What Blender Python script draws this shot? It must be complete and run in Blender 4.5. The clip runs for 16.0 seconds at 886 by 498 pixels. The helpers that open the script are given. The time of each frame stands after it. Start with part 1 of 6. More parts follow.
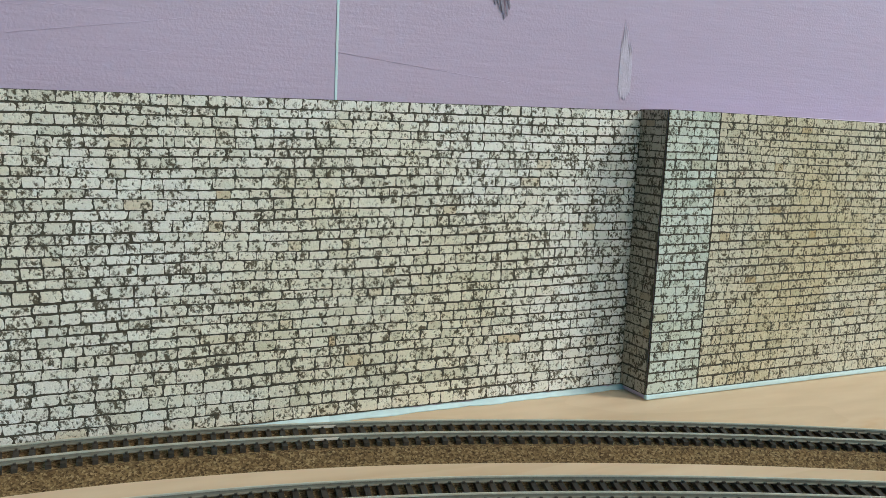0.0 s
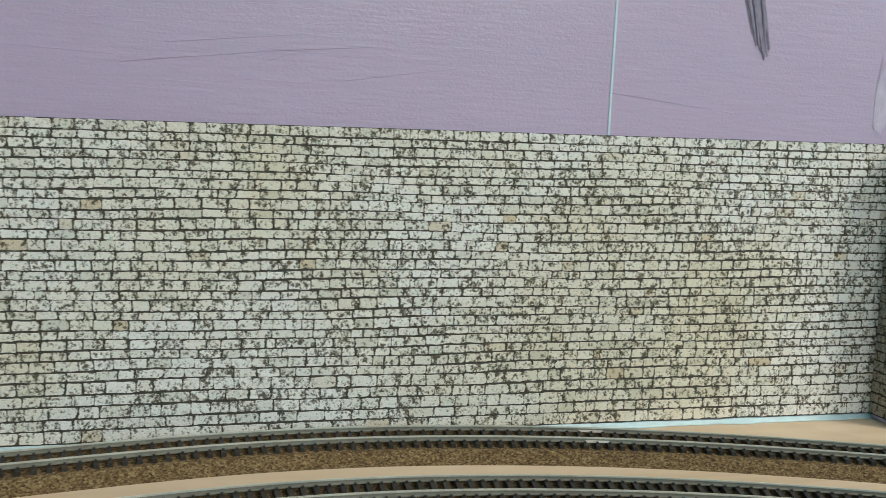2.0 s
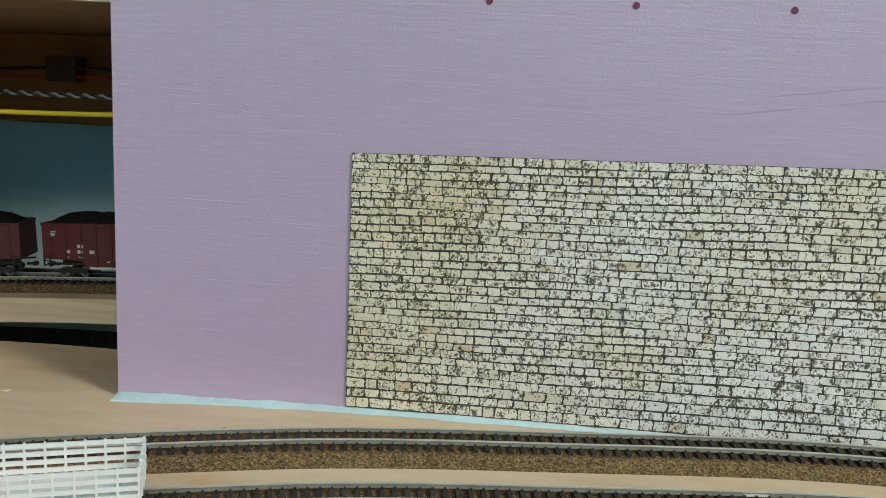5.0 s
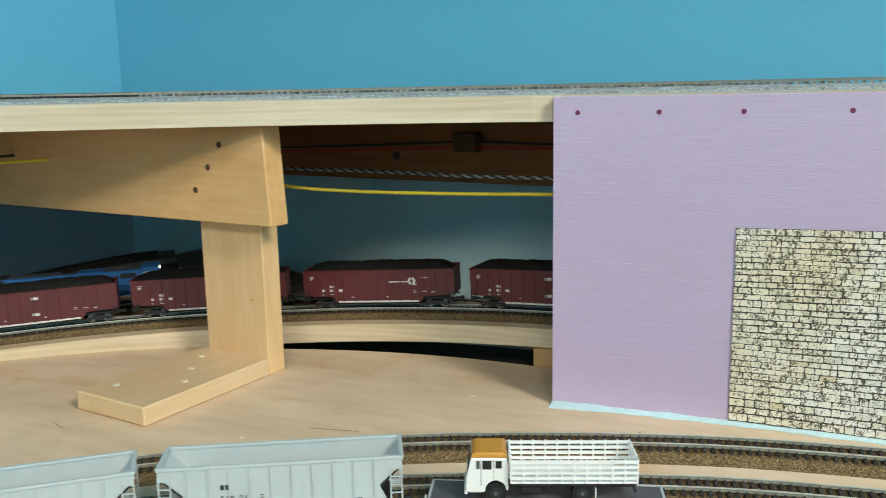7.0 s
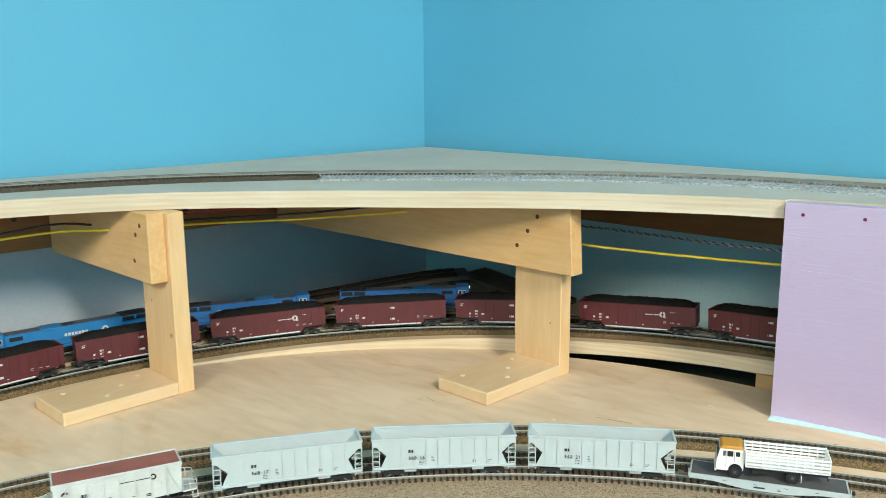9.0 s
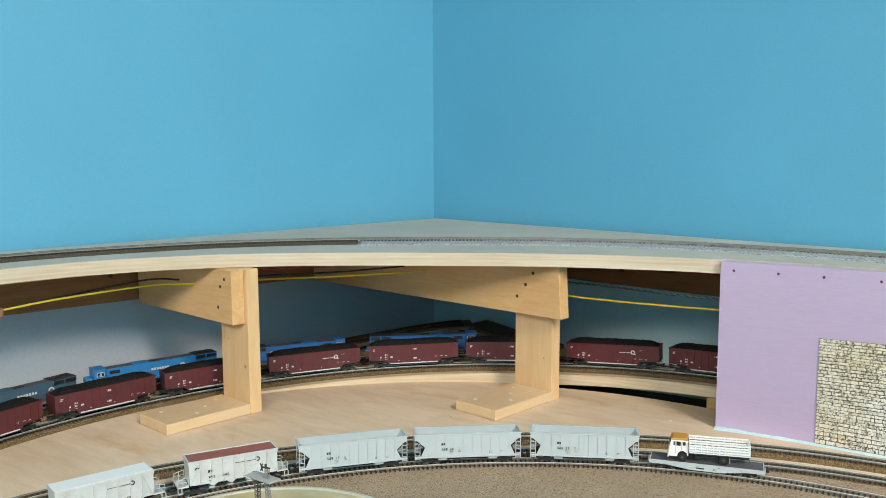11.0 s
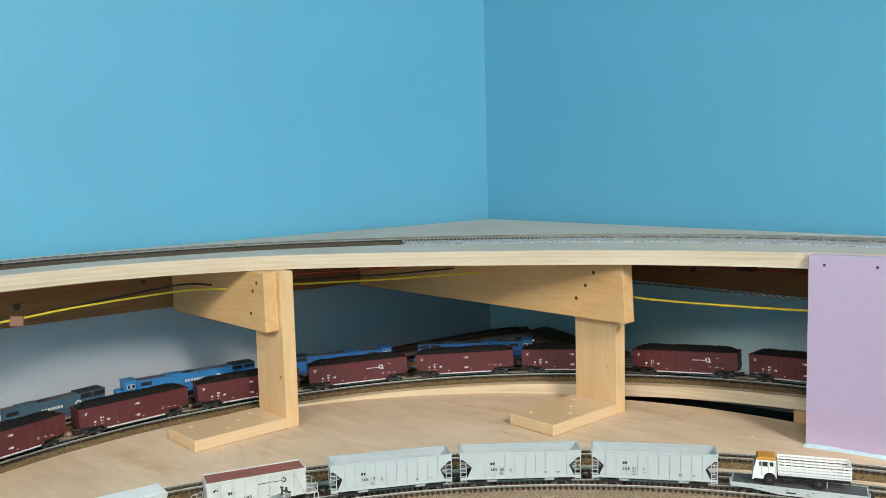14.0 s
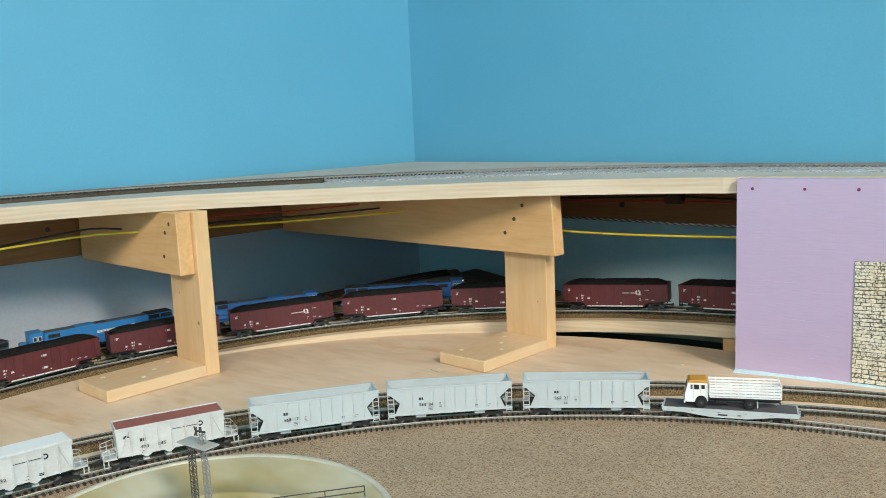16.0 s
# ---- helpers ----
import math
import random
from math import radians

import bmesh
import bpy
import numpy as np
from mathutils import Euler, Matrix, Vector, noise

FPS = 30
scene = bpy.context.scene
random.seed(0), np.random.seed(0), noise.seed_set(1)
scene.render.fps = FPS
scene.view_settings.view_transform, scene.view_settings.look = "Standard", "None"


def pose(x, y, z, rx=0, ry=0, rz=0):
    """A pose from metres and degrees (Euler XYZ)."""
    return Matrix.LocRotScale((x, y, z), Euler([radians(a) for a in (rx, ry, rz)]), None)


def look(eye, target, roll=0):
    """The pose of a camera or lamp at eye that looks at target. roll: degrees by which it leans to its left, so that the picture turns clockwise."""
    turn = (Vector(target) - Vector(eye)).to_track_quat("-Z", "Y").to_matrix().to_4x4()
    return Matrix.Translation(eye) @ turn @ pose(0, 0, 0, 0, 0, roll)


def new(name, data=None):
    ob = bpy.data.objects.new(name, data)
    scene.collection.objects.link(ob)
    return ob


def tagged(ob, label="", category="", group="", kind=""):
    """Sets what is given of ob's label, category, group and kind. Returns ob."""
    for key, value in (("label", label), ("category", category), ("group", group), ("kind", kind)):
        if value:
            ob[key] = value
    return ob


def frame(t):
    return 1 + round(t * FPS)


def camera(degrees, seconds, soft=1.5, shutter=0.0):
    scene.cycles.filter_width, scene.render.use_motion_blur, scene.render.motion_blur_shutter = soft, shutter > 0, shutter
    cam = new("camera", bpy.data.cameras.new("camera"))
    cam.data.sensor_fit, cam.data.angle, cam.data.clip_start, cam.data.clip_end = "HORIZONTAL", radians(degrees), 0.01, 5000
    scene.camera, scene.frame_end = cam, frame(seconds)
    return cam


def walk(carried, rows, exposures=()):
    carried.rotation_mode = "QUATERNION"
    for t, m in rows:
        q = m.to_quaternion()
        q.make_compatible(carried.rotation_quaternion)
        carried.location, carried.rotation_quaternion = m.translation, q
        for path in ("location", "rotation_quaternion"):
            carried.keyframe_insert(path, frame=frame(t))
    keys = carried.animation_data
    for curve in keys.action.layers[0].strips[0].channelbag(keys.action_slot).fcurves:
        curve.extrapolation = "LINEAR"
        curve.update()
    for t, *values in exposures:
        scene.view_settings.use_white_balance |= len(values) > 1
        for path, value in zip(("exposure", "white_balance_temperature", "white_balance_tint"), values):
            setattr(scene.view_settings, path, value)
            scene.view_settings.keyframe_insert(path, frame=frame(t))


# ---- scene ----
cam = camera(54.50, 16.0, soft=0.7, shutter=0.15)
PATH = [
    (0, (0.3650, 0.1623, 0.1098), (0.7975, 1.0520, -0.0362), 2.61),
    (0.5, (0.3602, 0.1600, 0.1108), (0.7862, 1.0538, -0.0294), 2.45),
    (1, (0.3523, 0.1573, 0.1093), (0.7724, 1.0545, -0.0270), 2.62),
    (1.5, (0.3373, 0.1513, 0.1102), (0.7058, 1.0716, -0.0217), 3.18),
    (2, (0.3181, 0.1442, 0.1067), (0.5687, 1.1057, -0.0058), 2.57),
    (2.5, (0.2899, 0.1411, 0.1168), (0.5058, 1.1076, -0.0224), 3.55),
    (3, (0.2783, 0.1339, 0.1107), (0.4070, 1.1181, -0.0109), 3.04),
    (3.5, (0.2650, 0.1257, 0.1111), (0.3220, 1.1150, -0.0227), 3.67),
    (4, (0.2498, 0.1156, 0.1174), (0.2322, 1.1031, -0.0394), 3.20),
    (4.2, (0.2433, 0.1127, 0.1241), (0.1939, 1.0961, -0.0509), 2.93),
    (6.3, (0.1909, 0.0487, 0.1386), (-0.0508, 1.0076, -0.0103), 1.28),
    (6.5, (0.1869, 0.0294, 0.1554), (-0.0929, 0.9760, -0.0046), 0.59),
    (7, (0.1890, -0.0280, 0.1840), (-0.6470, 1.7530, -0.1770), -1.10),
    (7.5, (0.1825, -0.0765, 0.1956), (-0.2953, 0.7839, 0.0187), -1.33),
    (8, (0.1752, -0.1181, 0.2082), (-0.3646, 0.7065, 0.0390), -1.25),
    (8.5, (0.1921, -0.1615, 0.2368), (-0.4031, 0.6212, 0.0550), -0.87),
    (9, (0.2450, -0.2553, 0.2784), (-0.3642, 0.5132, 0.0829), -0.44),
    (9.5, (0.2877, -0.3877, 0.2996), (-0.3204, 0.3798, 0.0970), -0.72),
    (10, (0.3281, -0.4474, 0.3174), (-0.2739, 0.3362, 0.1638), -0.14),
    (10.2, (0.3455, -0.4481, 0.3136), (-0.2534, 0.3441, 0.1969), -0.00),
    (12.5, (0.3528, -0.4275, 0.2771), (-0.2671, 0.3467, 0.1491), 0.20),
    (13, (0.3239, -0.4079, 0.2694), (-0.3236, 0.3420, 0.1347), -0.65),
    (13.5, (0.3093, -0.3866, 0.2738), (-0.3479, 0.3579, 0.1570), -1.23),
    (14, (0.3118, -0.3700, 0.2738), (-0.3507, 0.3722, 0.1729), -1.55),
    (14.5, (0.2982, -0.3605, 0.2472), (-0.3582, 0.3876, 0.1489), -1.79),
    (15, (0.2985, -0.3520, 0.2472), (-0.3505, 0.3986, 0.1234), -2.22),
    (15.5, (0.2963, -0.3442, 0.2458), (-0.3415, 0.4122, 0.1006), -2.61),
    (16, (0.2979, -0.3435, 0.2441), (-0.3015, 0.4429, 0.0951), -2.39),
]
walk(cam, [(t, look(eye, target, roll)) for t, eye, target, roll in PATH],
     [(0, -0.49, 6330, 6), (4.2, -0.41, 6400, 5), (6.5, -0.12, 6350, 2), (7, 0.10, 6320, 2), (8, 0.36, 6300, 1), (9, 0.44, 6330, 2), (10, 0.23, 6350, 6), (12.5, 0.24, 6450, 12), (16, 0.23, 6400, 10)])

# ---- light ----
world = bpy.data.worlds.new("room_air")
scene.world = world
world.use_nodes = True
world.node_tree.nodes["Background"].inputs[0].default_value = (0.8, 0.87, 1.0, 1)
world.node_tree.nodes["Background"].inputs[1].default_value = 0.05


def ceiling_lamp(x, y, sx, sy, watts, rgb):
    """Light of one ceiling panel, just below its diffuser."""
    data = bpy.data.lights.new("ceiling_lamp_light", "AREA")
    data.shape, data.size, data.size_y, data.energy, data.color = "RECTANGLE", sx, sy, watts, rgb
    ob = new("ceiling_lamp_light", data)
    ob.matrix_world = pose(x, y, CEIL - 0.035)
    return ob


CEIL = 2.0
LAMPS = [(2.6, -0.9, 1.2, 0.6, 139.0), (1.4, -3.3, 1.8, 1.2, 138.0)]
for lx, ly, lw, ld, le in LAMPS:
    ceiling_lamp(lx, ly, lw, ld, le, (1.0, 0.905, 0.79))


# ---- materials ----
def nodes_of(mat):
    return mat.node_tree.nodes, mat.node_tree.links


def surface(name, rgb, rough=0.6, metal=0.0, vary=0.12, scale=60.0, fine=600.0, bump=0.15, dist=0.0006, rgb2=None,
            stretch=(1, 1, 1), lo=0.35, hi=0.65, random=0.0, island=0.0, spec=0.5, peel=0.0):
    """A painted, plastic or mineral surface: two colours mixed by noise at two scales, with a fine relief."""
    mat = bpy.data.materials.new(name)
    mat.use_nodes = True
    n, l = nodes_of(mat)
    b = n["Principled BSDF"]
    b.inputs["Metallic"].default_value = metal
    b.inputs["Specular IOR Level"].default_value = spec
    tc = n.new("ShaderNodeTexCoord")
    mp = n.new("ShaderNodeMapping")
    mp.inputs["Scale"].default_value = stretch
    l.new(tc.outputs["Object"], mp.inputs["Vector"])
    big, small = n.new("ShaderNodeTexNoise"), n.new("ShaderNodeTexNoise")
    big.inputs["Scale"].default_value, small.inputs["Scale"].default_value = scale, fine
    big.inputs["Detail"].default_value, small.inputs["Detail"].default_value = 4, 3
    l.new(mp.outputs[0], big.inputs["Vector"])
    l.new(mp.outputs[0], small.inputs["Vector"])
    mixn = n.new("ShaderNodeMath")
    mixn.operation = "MULTIPLY_ADD"
    mixn.inputs[1].default_value = 0.45
    half = n.new("ShaderNodeMath")
    half.operation = "MULTIPLY"
    half.inputs[1].default_value = 0.55
    l.new(big.outputs["Fac"], half.inputs[0])
    l.new(small.outputs["Fac"], mixn.inputs[0])
    l.new(half.outputs[0], mixn.inputs[2])
    ramp = n.new("ShaderNodeValToRGB")
    other = rgb2 or tuple(c * (1 - vary) for c in rgb)
    bright = rgb if rgb2 else tuple(min(1, c * (1 + vary * 0.6)) for c in rgb)
    ramp.color_ramp.elements[0].position, ramp.color_ramp.elements[0].color = lo, (*other, 1)
    ramp.color_ramp.elements[1].position, ramp.color_ramp.elements[1].color = hi, (*bright, 1)
    l.new(mixn.outputs[0], ramp.inputs[0])
    out = ramp.outputs[0]
    if random or island:
        src = n.new("ShaderNodeObjectInfo") if random else n.new("ShaderNodeNewGeometry")
        hsv = n.new("ShaderNodeHueSaturation")
        mr = n.new("ShaderNodeMapRange")
        amount = random or island
        mr.inputs["To Min"].default_value, mr.inputs["To Max"].default_value = 1 - amount, 1 + amount
        l.new(src.outputs["Random" if random else "Random Per Island"], mr.inputs["Value"])
        l.new(mr.outputs[0], hsv.inputs["Value"])
        l.new(out, hsv.inputs["Color"])
        out = hsv.outputs[0]
    l.new(out, b.inputs["Base Color"])
    rr = n.new("ShaderNodeMapRange")
    rr.inputs["To Min"].default_value, rr.inputs["To Max"].default_value = max(0.05, rough - 0.1), min(1, rough + 0.1)
    l.new(mixn.outputs[0], rr.inputs["Value"])
    l.new(rr.outputs[0], b.inputs["Roughness"])
    if bump:
        bp = n.new("ShaderNodeBump")
        bp.inputs["Strength"].default_value, bp.inputs["Distance"].default_value = bump, dist
        l.new(small.outputs["Fac"], bp.inputs["Height"])
        l.new(bp.outputs[0], b.inputs["Normal"])
        if peel:
            grain = n.new("ShaderNodeTexNoise")
            grain.inputs["Scale"].default_value, grain.inputs["Detail"].default_value = 1100, 3
            l.new(tc.outputs["Object"], grain.inputs["Vector"])
            bp2 = n.new("ShaderNodeBump")
            bp2.inputs["Strength"].default_value, bp2.inputs["Distance"].default_value = peel, 0.0005
            l.new(grain.outputs["Fac"], bp2.inputs["Height"])
            l.new(bp.outputs[0], bp2.inputs["Normal"])
            l.new(bp2.outputs[0], b.inputs["Normal"])
    return mat


def wood(name, light, dark, along=(1, 0, 0), ring=90.0, rough=0.55, stretch=14.0, layers=0.0, figure=0.0, stain=None):
    """Sawn timber: long noise streaks along one axis; layers: veneer lines across z for a plywood edge."""
    mat = bpy.data.materials.new(name)
    mat.use_nodes = True
    n, l = nodes_of(mat)
    b = n["Principled BSDF"]
    b.inputs["Roughness"].default_value = rough
    b.inputs["Specular IOR Level"].default_value = 0.35
    tc = n.new("ShaderNodeTexCoord")
    mp = n.new("ShaderNodeMapping")
    mp.inputs["Scale"].default_value = [1 / stretch if a else 1 for a in along]
    l.new(tc.outputs["Object"], mp.inputs["Vector"])
    warp = n.new("ShaderNodeTexNoise")
    warp.inputs["Scale"].default_value, warp.inputs["Detail"].default_value = ring, 5
    warp.inputs["Distortion"].default_value = 1.2
    fine = n.new("ShaderNodeTexNoise")
    fine.inputs["Scale"].default_value, fine.inputs["Detail"].default_value = ring * 9, 3
    blot = n.new("ShaderNodeTexNoise")
    blot.inputs["Scale"].default_value, blot.inputs["Detail"].default_value = 9, 3
    l.new(mp.outputs[0], warp.inputs["Vector"])
    l.new(mp.outputs[0], fine.inputs["Vector"])
    l.new(tc.outputs["Object"], blot.inputs["Vector"])
    add = n.new("ShaderNodeMath")
    add.operation = "MULTIPLY_ADD"
    add.inputs[1].default_value = 0.3
    l.new(fine.outputs["Fac"], add.inputs[0])
    m2 = n.new("ShaderNodeMath")
    m2.operation = "MULTIPLY_ADD"
    m2.inputs[1].default_value = 0.45
    l.new(warp.outputs["Fac"], m2.inputs[0])
    m3 = n.new("ShaderNodeMath")
    m3.operation = "MULTIPLY"
    m3.inputs[1].default_value = 0.25
    l.new(blot.outputs["Fac"], m3.inputs[0])
    l.new(m3.outputs[0], m2.inputs[2])
    l.new(m2.outputs[0], add.inputs[2])
    val = add.outputs[0]
    if layers:
        sep = n.new("ShaderNodeSeparateXYZ")
        l.new(tc.outputs["Object"], sep.inputs[0])
        mul = n.new("ShaderNodeMath")
        mul.operation = "MULTIPLY"
        mul.inputs[1].default_value = 6.2832 / layers
        l.new(sep.outputs["Z"], mul.inputs[0])
        sn = n.new("ShaderNodeMath")
        sn.operation = "SINE"
        l.new(mul.outputs[0], sn.inputs[0])
        ad = n.new("ShaderNodeMath")
        ad.operation = "MULTIPLY_ADD"
        ad.inputs[1].default_value = 0.035
        l.new(sn.outputs[0], ad.inputs[0])
        l.new(val, ad.inputs[2])
        val = ad.outputs[0]
    if figure:
        fm = n.new("ShaderNodeMapping")
        fm.inputs["Scale"].default_value = [0.28 if a else 1 for a in along]
        fm.inputs["Rotation"].default_value = (0, 0, 0.12)
        l.new(tc.outputs["Object"], fm.inputs["Vector"])
        fig = n.new("ShaderNodeTexNoise")
        fig.inputs["Scale"].default_value, fig.inputs["Detail"].default_value, fig.inputs["Distortion"].default_value = 6.5, 2.5, 0.6
        l.new(fm.outputs[0], fig.inputs["Vector"])
        bands = n.new("ShaderNodeMath")
        bands.operation = "MULTIPLY"
        bands.inputs[1].default_value = 16.0
        l.new(fig.outputs["Fac"], bands.inputs[0])
        saw = n.new("ShaderNodeMath")
        saw.operation = "FRACT"
        l.new(bands.outputs[0], saw.inputs[0])
        curve = n.new("ShaderNodeMapRange")
        curve.interpolation_type = "SMOOTHSTEP"
        curve.inputs["From Min"].default_value, curve.inputs["From Max"].default_value = 0.0, 0.55
        curve.inputs["To Min"].default_value, curve.inputs["To Max"].default_value = -figure, 0.0
        l.new(saw.outputs[0], curve.inputs["Value"])
        fa = n.new("ShaderNodeMath")
        l.new(val, fa.inputs[0])
        l.new(curve.outputs[0], fa.inputs[1])
        val = fa.outputs[0]
    ramp = n.new("ShaderNodeValToRGB")
    ramp.color_ramp.elements[0].position, ramp.color_ramp.elements[0].color = 0.36, (*dark, 1)
    ramp.color_ramp.elements[1].position, ramp.color_ramp.elements[1].color = 0.6, (*light, 1)
    l.new(val, ramp.inputs[0])
    colour = ramp.outputs[0]
    if stain:
        sm = n.new("ShaderNodeMapping")
        sm.inputs["Scale"].default_value = [0.45 if a else 1 for a in along]
        sm.inputs["Rotation"].default_value = (0, 0, -0.5)
        l.new(tc.outputs["Object"], sm.inputs["Vector"])
        for size, lo, hi, amount in ((15, 0.58, 0.72, 0.85), (120, 0.70, 0.76, 0.7)):
            sn2 = n.new("ShaderNodeTexNoise")
            sn2.inputs["Scale"].default_value, sn2.inputs["Detail"].default_value, sn2.inputs["Roughness"].default_value = size, 5, 0.62
            l.new(sm.outputs[0], sn2.inputs["Vector"])
            mk = n.new("ShaderNodeMapRange")
            mk.inputs["From Min"].default_value, mk.inputs["From Max"].default_value, mk.inputs["To Max"].default_value = lo, hi, amount
            l.new(sn2.outputs["Fac"], mk.inputs["Value"])
            mx = n.new("ShaderNodeMix")
            mx.data_type, mx.blend_type = "RGBA", "MULTIPLY"
            mx.inputs[7].default_value = (*stain, 1)
            l.new(mk.outputs[0], mx.inputs[0])
            l.new(colour, mx.inputs[6])
            colour = mx.outputs[2]
    l.new(colour, b.inputs["Base Color"])
    bp = n.new("ShaderNodeBump")
    bp.inputs["Strength"].default_value, bp.inputs["Distance"].default_value = 0.12, 0.0005
    l.new(val, bp.inputs["Height"])
    l.new(bp.outputs[0], b.inputs["Normal"])
    return mat


def granules(name, cols, size, rough=0.9, bump=0.6, dist=0.0008, cell=0.55, mottle=1.1):
    """Bound cork or gravel: small cells, each with its own tone."""
    mat = bpy.data.materials.new(name)
    mat.use_nodes = True
    n, l = nodes_of(mat)
    b = n["Principled BSDF"]
    b.inputs["Roughness"].default_value = rough
    b.inputs["Specular IOR Level"].default_value = 0.2
    tc = n.new("ShaderNodeTexCoord")
    vo = n.new("ShaderNodeTexVoronoi")
    vo.inputs["Scale"].default_value = 1 / size
    l.new(tc.outputs["Object"], vo.inputs["Vector"])
    sep = n.new("ShaderNodeSeparateColor")
    l.new(vo.outputs["Color"], sep.inputs[0])
    ramp = n.new("ShaderNodeValToRGB")
    ramp.color_ramp.elements[0].color = (*cols[0], 1)
    ramp.color_ramp.elements[1].color = (*cols[-1], 1)
    for k, c in enumerate(cols[1:-1], 1):
        e = ramp.color_ramp.elements.new(k / (len(cols) - 1))
        e.color = (*c, 1)
    mot = n.new("ShaderNodeTexNoise")
    mot.inputs["Scale"].default_value, mot.inputs["Detail"].default_value, mot.inputs["Roughness"].default_value = 0.55 / size, 4, 0.7
    l.new(tc.outputs["Object"], mot.inputs["Vector"])
    blend = n.new("ShaderNodeMath")
    blend.operation = "MULTIPLY_ADD"
    blend.inputs[1].default_value = mottle
    l.new(mot.outputs["Fac"], blend.inputs[0])
    less = n.new("ShaderNodeMath")
    less.operation = "MULTIPLY_ADD"
    less.inputs[1].default_value, less.inputs[2].default_value = cell, 0.5 - cell / 2 - mottle / 2
    l.new(sep.outputs[0], less.inputs[0])
    l.new(less.outputs[0], blend.inputs[2])
    l.new(blend.outputs[0], ramp.inputs[0])
    big = n.new("ShaderNodeTexNoise")
    big.inputs["Scale"].default_value, big.inputs["Detail"].default_value = 14, 4
    l.new(tc.outputs["Object"], big.inputs["Vector"])
    mr = n.new("ShaderNodeMapRange")
    mr.inputs["To Min"].default_value, mr.inputs["To Max"].default_value = 0.78, 1.18
    l.new(big.outputs["Fac"], mr.inputs["Value"])
    hsv = n.new("ShaderNodeHueSaturation")
    l.new(mr.outputs[0], hsv.inputs["Value"])
    l.new(ramp.outputs[0], hsv.inputs["Color"])
    l.new(hsv.outputs[0], b.inputs["Base Color"])
    bp = n.new("ShaderNodeBump")
    bp.inputs["Strength"].default_value, bp.inputs["Distance"].default_value = bump, dist
    l.new(blend.outputs[0], bp.inputs["Height"])
    l.new(bp.outputs[0], b.inputs["Normal"])
    return mat


def stone_print(name, per_object, tint=(1, 1, 1)):
    """Cream ashlar with dark pits and a few ochre blocks; every block differs."""
    mat = bpy.data.materials.new(name)
    mat.use_nodes = True
    n, l = nodes_of(mat)
    b = n["Principled BSDF"]
    b.inputs["Roughness"].default_value = 0.62
    b.inputs["Specular IOR Level"].default_value = 0.3
    tc = n.new("ShaderNodeTexCoord")
    src = n.new("ShaderNodeObjectInfo") if per_object else n.new("ShaderNodeNewGeometry")
    rnd = src.outputs["Random" if per_object else "Random Per Island"]
    geo = n.new("ShaderNodeNewGeometry")
    where = geo.outputs["Position"]
    tone = n.new("ShaderNodeValToRGB")
    tone.color_ramp.interpolation = "LINEAR"
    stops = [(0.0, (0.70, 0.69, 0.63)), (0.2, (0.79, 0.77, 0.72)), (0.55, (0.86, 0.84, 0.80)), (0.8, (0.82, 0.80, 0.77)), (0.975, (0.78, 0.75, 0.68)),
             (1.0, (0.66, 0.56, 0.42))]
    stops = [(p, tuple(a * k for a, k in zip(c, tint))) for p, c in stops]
    tone.color_ramp.elements[0].color = (*stops[0][1], 1)
    tone.color_ramp.elements[1].color = (*stops[-1][1], 1)
    for p, c in stops[1:-1]:
        e = tone.color_ramp.elements.new(p)
        e.color = (*c, 1)
    l.new(rnd, tone.inputs[0])
    stain = n.new("ShaderNodeTexNoise")
    stain.inputs["Scale"].default_value, stain.inputs["Detail"].default_value = 10, 4
    l.new(where, stain.inputs["Vector"])
    st = n.new("ShaderNodeValToRGB")
    st.color_ramp.elements[0].position, st.color_ramp.elements[0].color = 0.38, (0.93, 0.87, 0.73, 1)
    st.color_ramp.elements[1].position, st.color_ramp.elements[1].color = 0.56, (1, 1, 1, 1)
    l.new(stain.outputs["Fac"], st.inputs[0])
    mul = n.new("ShaderNodeMix")
    mul.data_type, mul.blend_type = "RGBA", "MULTIPLY"
    mul.inputs[0].default_value = 1.0
    l.new(tone.outputs[0], mul.inputs[6])
    l.new(st.outputs[0], mul.inputs[7])
    mp = n.new("ShaderNodeMapping")
    mp.inputs["Scale"].default_value = (1.0, 1.0, 0.85)
    mp.inputs["Rotation"].default_value = (0, 0.7, 0)
    l.new(where, mp.inputs["Vector"])
    pit = n.new("ShaderNodeTexNoise")
    pit.inputs["Scale"].default_value, pit.inputs["Detail"].default_value, pit.inputs["Roughness"].default_value = 1000, 5.0, 0.66
    l.new(mp.outputs[0], pit.inputs["Vector"])
    shift = n.new("ShaderNodeMapRange")
    shift.inputs["To Min"].default_value, shift.inputs["To Max"].default_value = -0.015, 0.04
    wv = n.new("ShaderNodeTexWhiteNoise")
    wv.noise_dimensions = "1D"
    l.new(rnd, wv.inputs["W"])
    l.new(wv.outputs["Value"], shift.inputs["Value"])
    patch = n.new("ShaderNodeTexNoise")
    patch.inputs["Scale"].default_value, patch.inputs["Detail"].default_value = 330, 2
    l.new(mp.outputs[0], patch.inputs["Vector"])
    gather = n.new("ShaderNodeMapRange")
    gather.inputs["From Min"].default_value, gather.inputs["From Max"].default_value = 0.3, 0.7
    gather.inputs["To Min"].default_value, gather.inputs["To Max"].default_value = -0.10, 0.10
    l.new(patch.outputs["Fac"], gather.inputs["Value"])
    both = n.new("ShaderNodeMath")
    l.new(gather.outputs[0], both.inputs[0])
    l.new(shift.outputs[0], both.inputs[1])
    sub = n.new("ShaderNodeMath")
